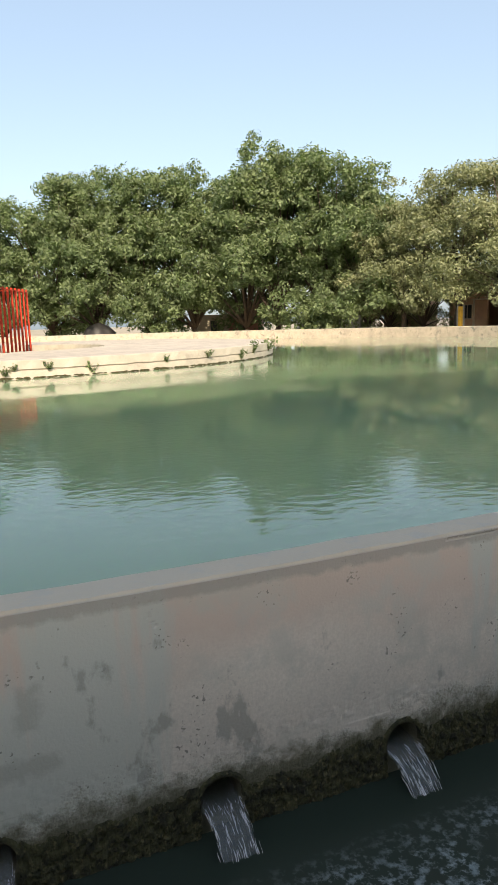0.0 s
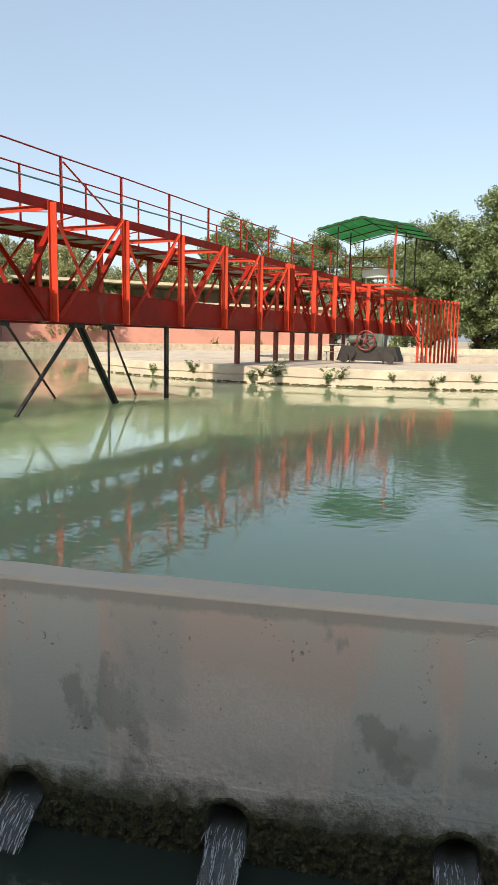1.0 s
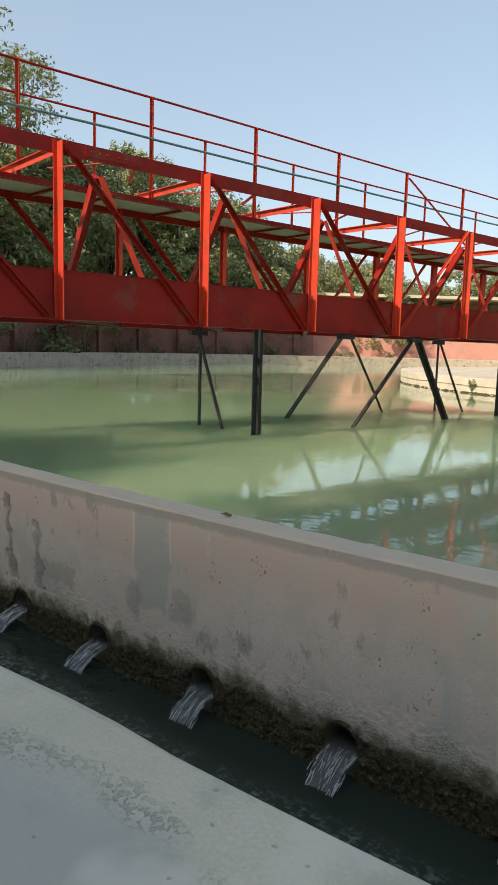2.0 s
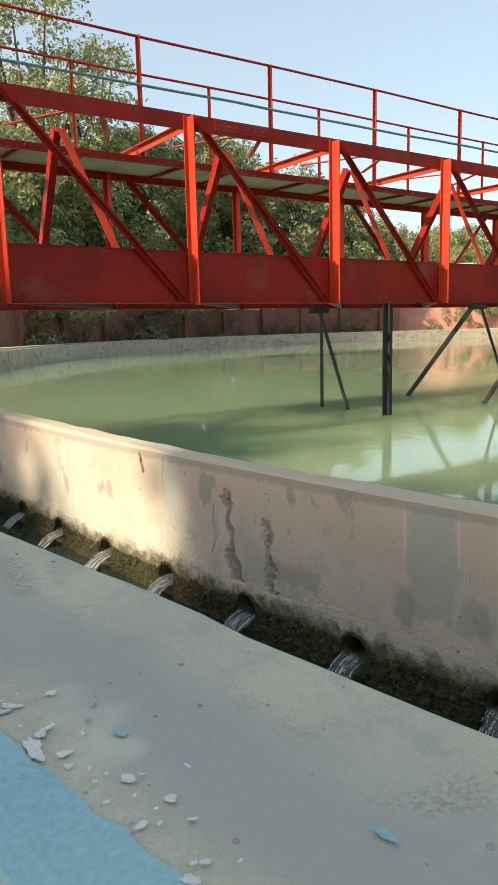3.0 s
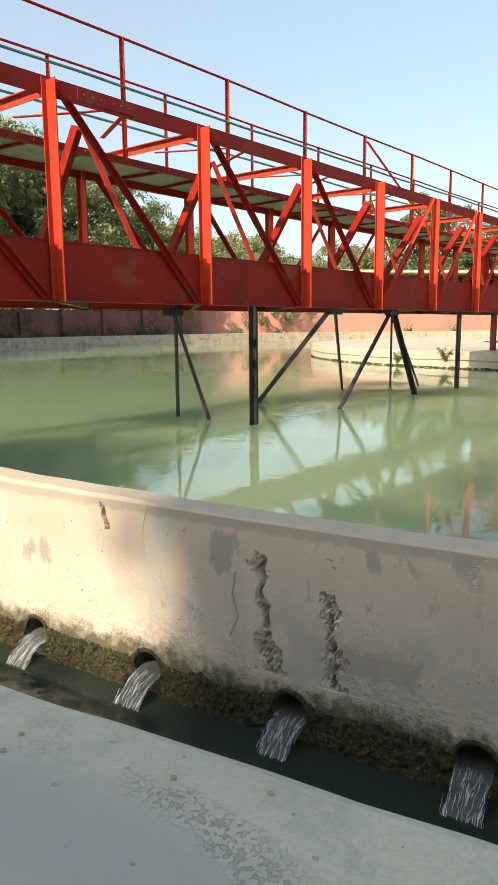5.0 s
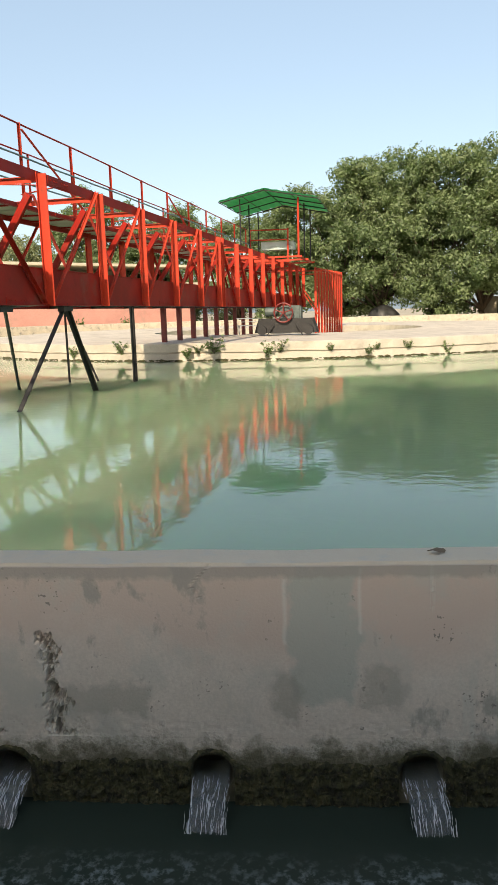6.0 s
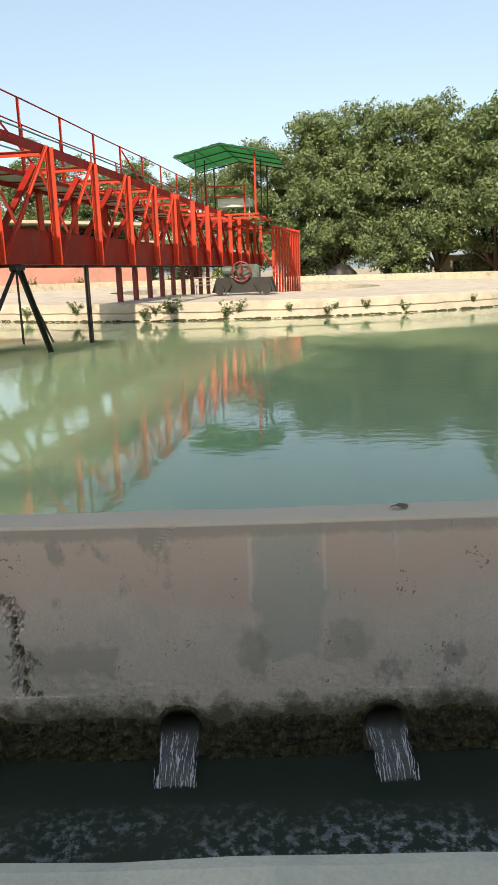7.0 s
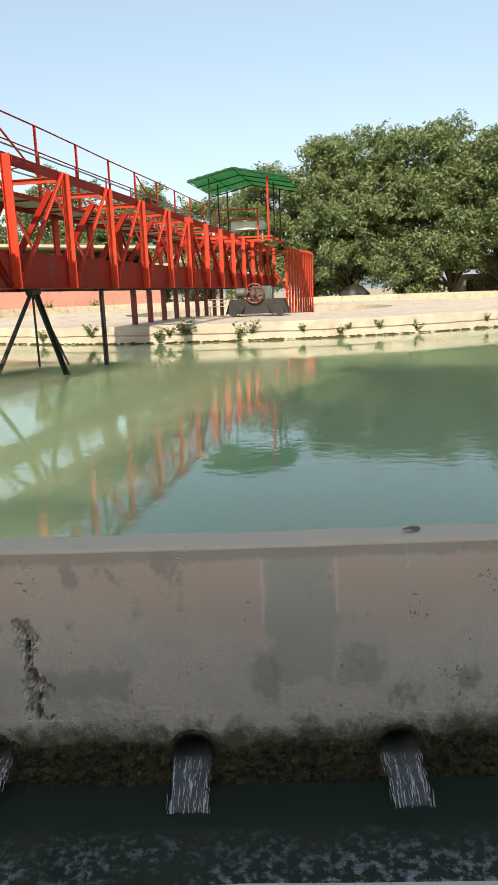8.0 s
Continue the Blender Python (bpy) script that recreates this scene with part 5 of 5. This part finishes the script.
def pink_hall():
    """The long pink hall with arched cream parapet across the water."""
    m = Matrix.Translation(polar(52.5, 219, GROUND)) @ pose(0, 0, 0, 0, 0, 219 + 180 + 180)
    hall = thing("hall", "long pink plastered hall with cream arched parapet", "building", at=m)
    half = 21.0
    doors = [-16, -6.5, 4.5, 14]
    xs = [-half]
    for d in doors:
        xs += [d - 0.9, d + 0.9]
    xs.append(half)
    sheets = [((a, 0, -0.2), (b, 0.3, 5.2)) for a, b in zip(xs[::2], xs[1::2])] + [((d - 0.9, 0, 2.5), (d + 0.9, 0.3, 5.2)) for d in doors]
    sheets += [((-half, 0.3, -0.2), (-half + 0.3, 9, 5.2)), ((half - 0.3, 0.3, -0.2), (half, 9, 5.2)), ((-half + 0.3, 8.7, -0.2), (half - 0.3, 9, 5.2))]
    for lo, hi in sheets:
        bm = bmesh.new()
        add_box(bm, lo, hi)
        own("wall", bm, PINK, hall)
    # dark panels fill the doorways in place of the shade indoors
    for d in doors:
        bm = bmesh.new()
        add_box(bm, (d - 0.9, 0.2, -0.1), (d - 0.02, 0.26, 2.5))
        add_box(bm, (d + 0.02, 0.2, -0.1), (d + 0.9, 0.26, 2.5))
        own("door", bm, DARK, hall, "dark panels for the shade in an open doorway")
        bm = bmesh.new()
        add_box(bm, (d + 1.15, -0.35, -0.2), (d + 1.6, -0.003, 3.2))
        own("column", bm, CREAM, hall, "cream column")
    bm = bmesh.new()
    add_box(bm, (-half - 0.4, -0.5, 5.2), (half + 0.4, 9.4, 5.5))
    add_box(bm, (-half - 0.3, -0.35, 7.3), (half + 0.3, 9.3, 7.6))
    own("roof", bm, CREAM, hall, "cream roof slab")
    n = 12
    for i in range(n):
        x0, x1 = -half + 2 * half * i / n, -half + 2 * half * (i + 1) / n
        bm = bmesh.new()
        pts = [(x0 + 0.12, 5.5)] + [(x0 + 0.12 + (x1 - x0 - 0.24) * k / 12, 5.5 + 1.5 * math.sin(math.pi * k / 12) ** 0.6) for k in range(13)] + [(x1 - 0.12, 5.5)]
        arch = pts[1:-1]
        for (xa, za), (xb, zb_) in zip(arch, arch[1:]):
            vs = [bm.verts.new((x, y, z)) for y in (0.0, 0.25) for x, z in ((xa, za), (xb, zb_), (xb, 7.3), (xa, 7.3))]
            for q in ((0, 1, 2, 3), (7, 6, 5, 4), (0, 4, 5, 1), (3, 2, 6, 7)):
                bm.faces.new([vs[k] for k in q])
        add_box(bm, (x0 - 0.12, 0, 5.5), (x0 + 0.12, 0.25, 7.3))
        bmesh.ops.recalc_face_normals(bm, faces=bm.faces)
        own("arch", bm, CREAM, hall, "cream parapet arch")
        bm = bmesh.new()
        add_box(bm, (x0 + 0.15, 0.6, 5.5), (x1 - 0.15, 0.7, 7.3))
        own("arch_backing", bm, CREAM, hall)
    for x in (-19, -12.5, -10, -2.5, 0.5, 8.5, 10.5, 18):
        window(hall, m, x, 1.2, 1.3, 1.5)
    return hall


pink_hall()


def roadside_house():
    m = Matrix.Translation(polar(55.0, 111.5, GROUND)) @ pose(0, 0, 0, 0, 0, 111.5 + 180)
    house = thing("house", "orange plastered house with a dark open shed", "house", at=m)
    bm = bmesh.new()
    add_box(bm, (-6.5, 0, -0.2), (-1.8, 0.3, 6.2))
    add_box(bm, (-1.8, 0, 3.3), (3.8, 0.3, 6.2))
    add_box(bm, (3.8, 0, -0.2), (7, 0.3, 6.2))
    add_box(bm, (-6.5, 0.3, -0.2), (-6.2, 7, 6.2))
    add_box(bm, (6.7, 0.3, -0.2), (7, 7, 6.2))
    add_box(bm, (-6.2, 6.7, -0.2), (6.7, 7, 6.2))
    own("wall", bm, ORANGE, house)
    bm = bmesh.new()
    add_box(bm, (-6.9, -0.4, 6.2), (7.4, 7.4, 6.5))
    own("roof", bm, ORANGE, house)
    bm = bmesh.new()
    add_box(bm, (-2.4, -2.0, 3.32), (4.2, -0.003, 3.42))
    own("awning", bm, CREAM, house, "pale awning slab")
    bm = bmesh.new()
    for x in (-2.2, 4.0):
        add_box(bm, (x - 0.08, -1.9, -0.2), (x + 0.08, -1.75, 3.32))
    own("awning_posts", bm, CREAM, house)
    # dark panel in place of the shade deep in the shed
    bm = bmesh.new()
    add_box(bm, (-1.8, 3.0, -0.1), (3.8, 3.1, 3.3))
    own("back_panel", bm, DARK, house, "dark panel for the shade in the shed")
    window(house, m, 0.5, 4.2, 1.2, 1.4)
    window(house, m, -4.2, 1.4, 1.3, 1.5)
    return house


roadside_house()


def gate_panel(x_deg, r, w, h, mat, name, label, cat):
    m = Matrix.Translation(polar(r, x_deg, GROUND)) @ pose(0, 0, 0, 0, 0, x_deg + 180)
    g = thing(name, label, cat, "sheet gates", at=m)
    bm = bmesh.new()
    n = int(w / 0.16)
    for i in range(n):
        add_box(bm, (-w / 2 + w * i / n, 0 if i % 2 else 0.03, 0), (-w / 2 + w * (i + 1) / n, 0.03 if i % 2 else 0.06, h))
    own("sheet", bm, mat, g)
    for s in (-1, 1):
        bm = bmesh.new()
        add_box(bm, (s * w / 2 - 0.06, -0.05, -0.2), (s * w / 2 + 0.06, 0.08, h + 0.1))
        own("post", bm, STEEL, g)


for d in (127.4, 129.8, 132.2, 134.6):
    gate_panel(d, 48.5, 1.95, 2.1, SHEET, "sheet_gate", "grey corrugated sheet gate beyond the wall", "gate")
gate_panel(111.8, 48.0, 0.7, 2.6, YELLOW, "yellow_panel", "yellow painted metal panel beside the shed", "panel")
tent = thing("mound_cover", "dark dome-shaped tarpaulin heap under the trees", "tarpaulin", at=Matrix.Translation(polar(46.5, 164.6, GROUND)))
bm = bmesh.new()
bmesh.ops.create_uvsphere(bm, u_segments=24, v_segments=12, radius=1.0, matrix=Matrix.Translation(polar(46.5, 164.6, GROUND)) @ Matrix.Diagonal((2.1, 1.2, 2.0, 1)))
for v in bm.verts:
    v.co += Vector(noise.noise_vector(v.co * 1.2)) * 0.25
part("cover", bm, TAR, tent, smooth=True)
for d, w, h, mat, lab in ((150.5, 5.0, 2.6, CREAM, "small cream hut under the trees"), (158.5, 3.0, 1.8, CREAM, "low cream kiosk under the trees"), (146.5, 4.0, 3.0, PINK, "small pink hut under the trees"), (124.5, 5.5, 4.6, ORANGE, "orange plastered hut behind the trees")):
    m = Matrix.Translation(polar(56.5, d, GROUND)) @ pose(0, 0, 0, 0, 0, d + 180)
    hut = thing("hut", lab, "hut", at=m)
    bm = bmesh.new()
    add_box(bm, (-w / 2, 0, -0.2), (w / 2, 3.0, h))
    own("wall", bm, mat, hut)
    bm = bmesh.new()
    add_box(bm, (-w / 2 - 0.25, -0.3, h), (w / 2 + 0.25, 3.3, h + 0.18))
    own("roof", bm, CREAM, hut)
    # dark panel on the wall in place of a shaded doorway
    bm = bmesh.new()
    add_box(bm, (-0.5, -0.02, 0), (0.4, -0.003, min(2.0, h - 0.3)))
    own("door", bm, DARK, hut, "dark panel for the shade in a doorway")


def dry_bush(d, r, size, seed):
    rnd = random.Random(seed)
    at = polar(r, d, GROUND)
    ob = thing("dry_bush", "bare dry bush against the boundary wall", "bush", "dry bushes", at=Matrix.Translation(at))
    twigs, leaves = bmesh.new(), bmesh.new()
    for i in range(46):
        a = rnd.uniform(0, math.tau)
        tip = Vector((math.cos(a) * rnd.uniform(0.3, 1), math.sin(a) * rnd.uniform(0.2, 0.7), rnd.uniform(0.4, 1.2))) * size
        add_tube(twigs, [at, at + tip * 0.5 + UP * 0.2 * size, at + tip + UP * rnd.uniform(-0.3, 0.1) * size], [0.02, 0.012, 0.004], 4)
        for k in range(5):
            p = at + tip * rnd.uniform(0.4, 1.0)
            m = Matrix.Translation(p) @ Euler((rnd.uniform(-1, 1), rnd.uniform(-1, 1), rnd.uniform(0, 6))).to_matrix().to_4x4()
            h = rnd.uniform(0.05, 0.11)
            leaves.faces.new([leaves.verts.new(m @ Vector(q)) for q in ((0, -h, 0), (h * 0.5, 0, 0), (0, h, 0), (-h * 0.5, 0, 0))])
    part("branchwork", twigs, DRY, ob)
    part("leaves", leaves, LEAF_DRY, ob)


for i, d in enumerate((246, 250, 253.5, 257, 261, 264, 268, 273, 279, 283, 288, 293)):
    dry_bush(d, 44.6, 1.7 + 0.5 * (i % 3), i)
for i, d in enumerate((205, 212, 232, 239)):
    weed(d, 43.5, GROUND, 1.4, 50 + i)

# ---- small things on the near wall and ledge ----
leaf = thing("fallen_leaf", "dark dry leaf lying on the wall top", "leaf", at=Matrix.Translation(polar(R_OUT - 0.09, 0.08, RIM)))
bm = bmesh.new()
p = polar(R_OUT - 0.09, 0.08, RIM + 0.012)
ring = [bm.verts.new(p + Vector((0.035 * math.cos(a), 0.014 * math.sin(a), 0.006 * math.sin(2 * a)))) for a in [math.tau * i / 10 for i in range(10)]]
c = bm.verts.new(p + Vector((0, 0, 0.012)))
for i in range(10):
    bm.faces.new((ring[i], ring[(i + 1) % 10], c))
part("blade", bm, DRY, leaf)
bm = bmesh.new()
rnd = random.Random(8)
for i in range(60):
    d, r = rnd.uniform(-6, 6), rnd.uniform(R_EDGE + 0.05, R_BLUE - 0.02)
    s = rnd.choice((0.003, 0.003, 0.004, 0.006))
    bmesh.ops.create_icosphere(bm, subdivisions=1, radius=s, matrix=Matrix.Translation(polar(r, d, LEDGE + 0.004)) @ Matrix.Diagonal((1.4, 1, 0.5, 1)))
tagged(part("grit", bm, EARTH), "grit and crumbs of mortar on the ledge", "grit", kind="stuff")
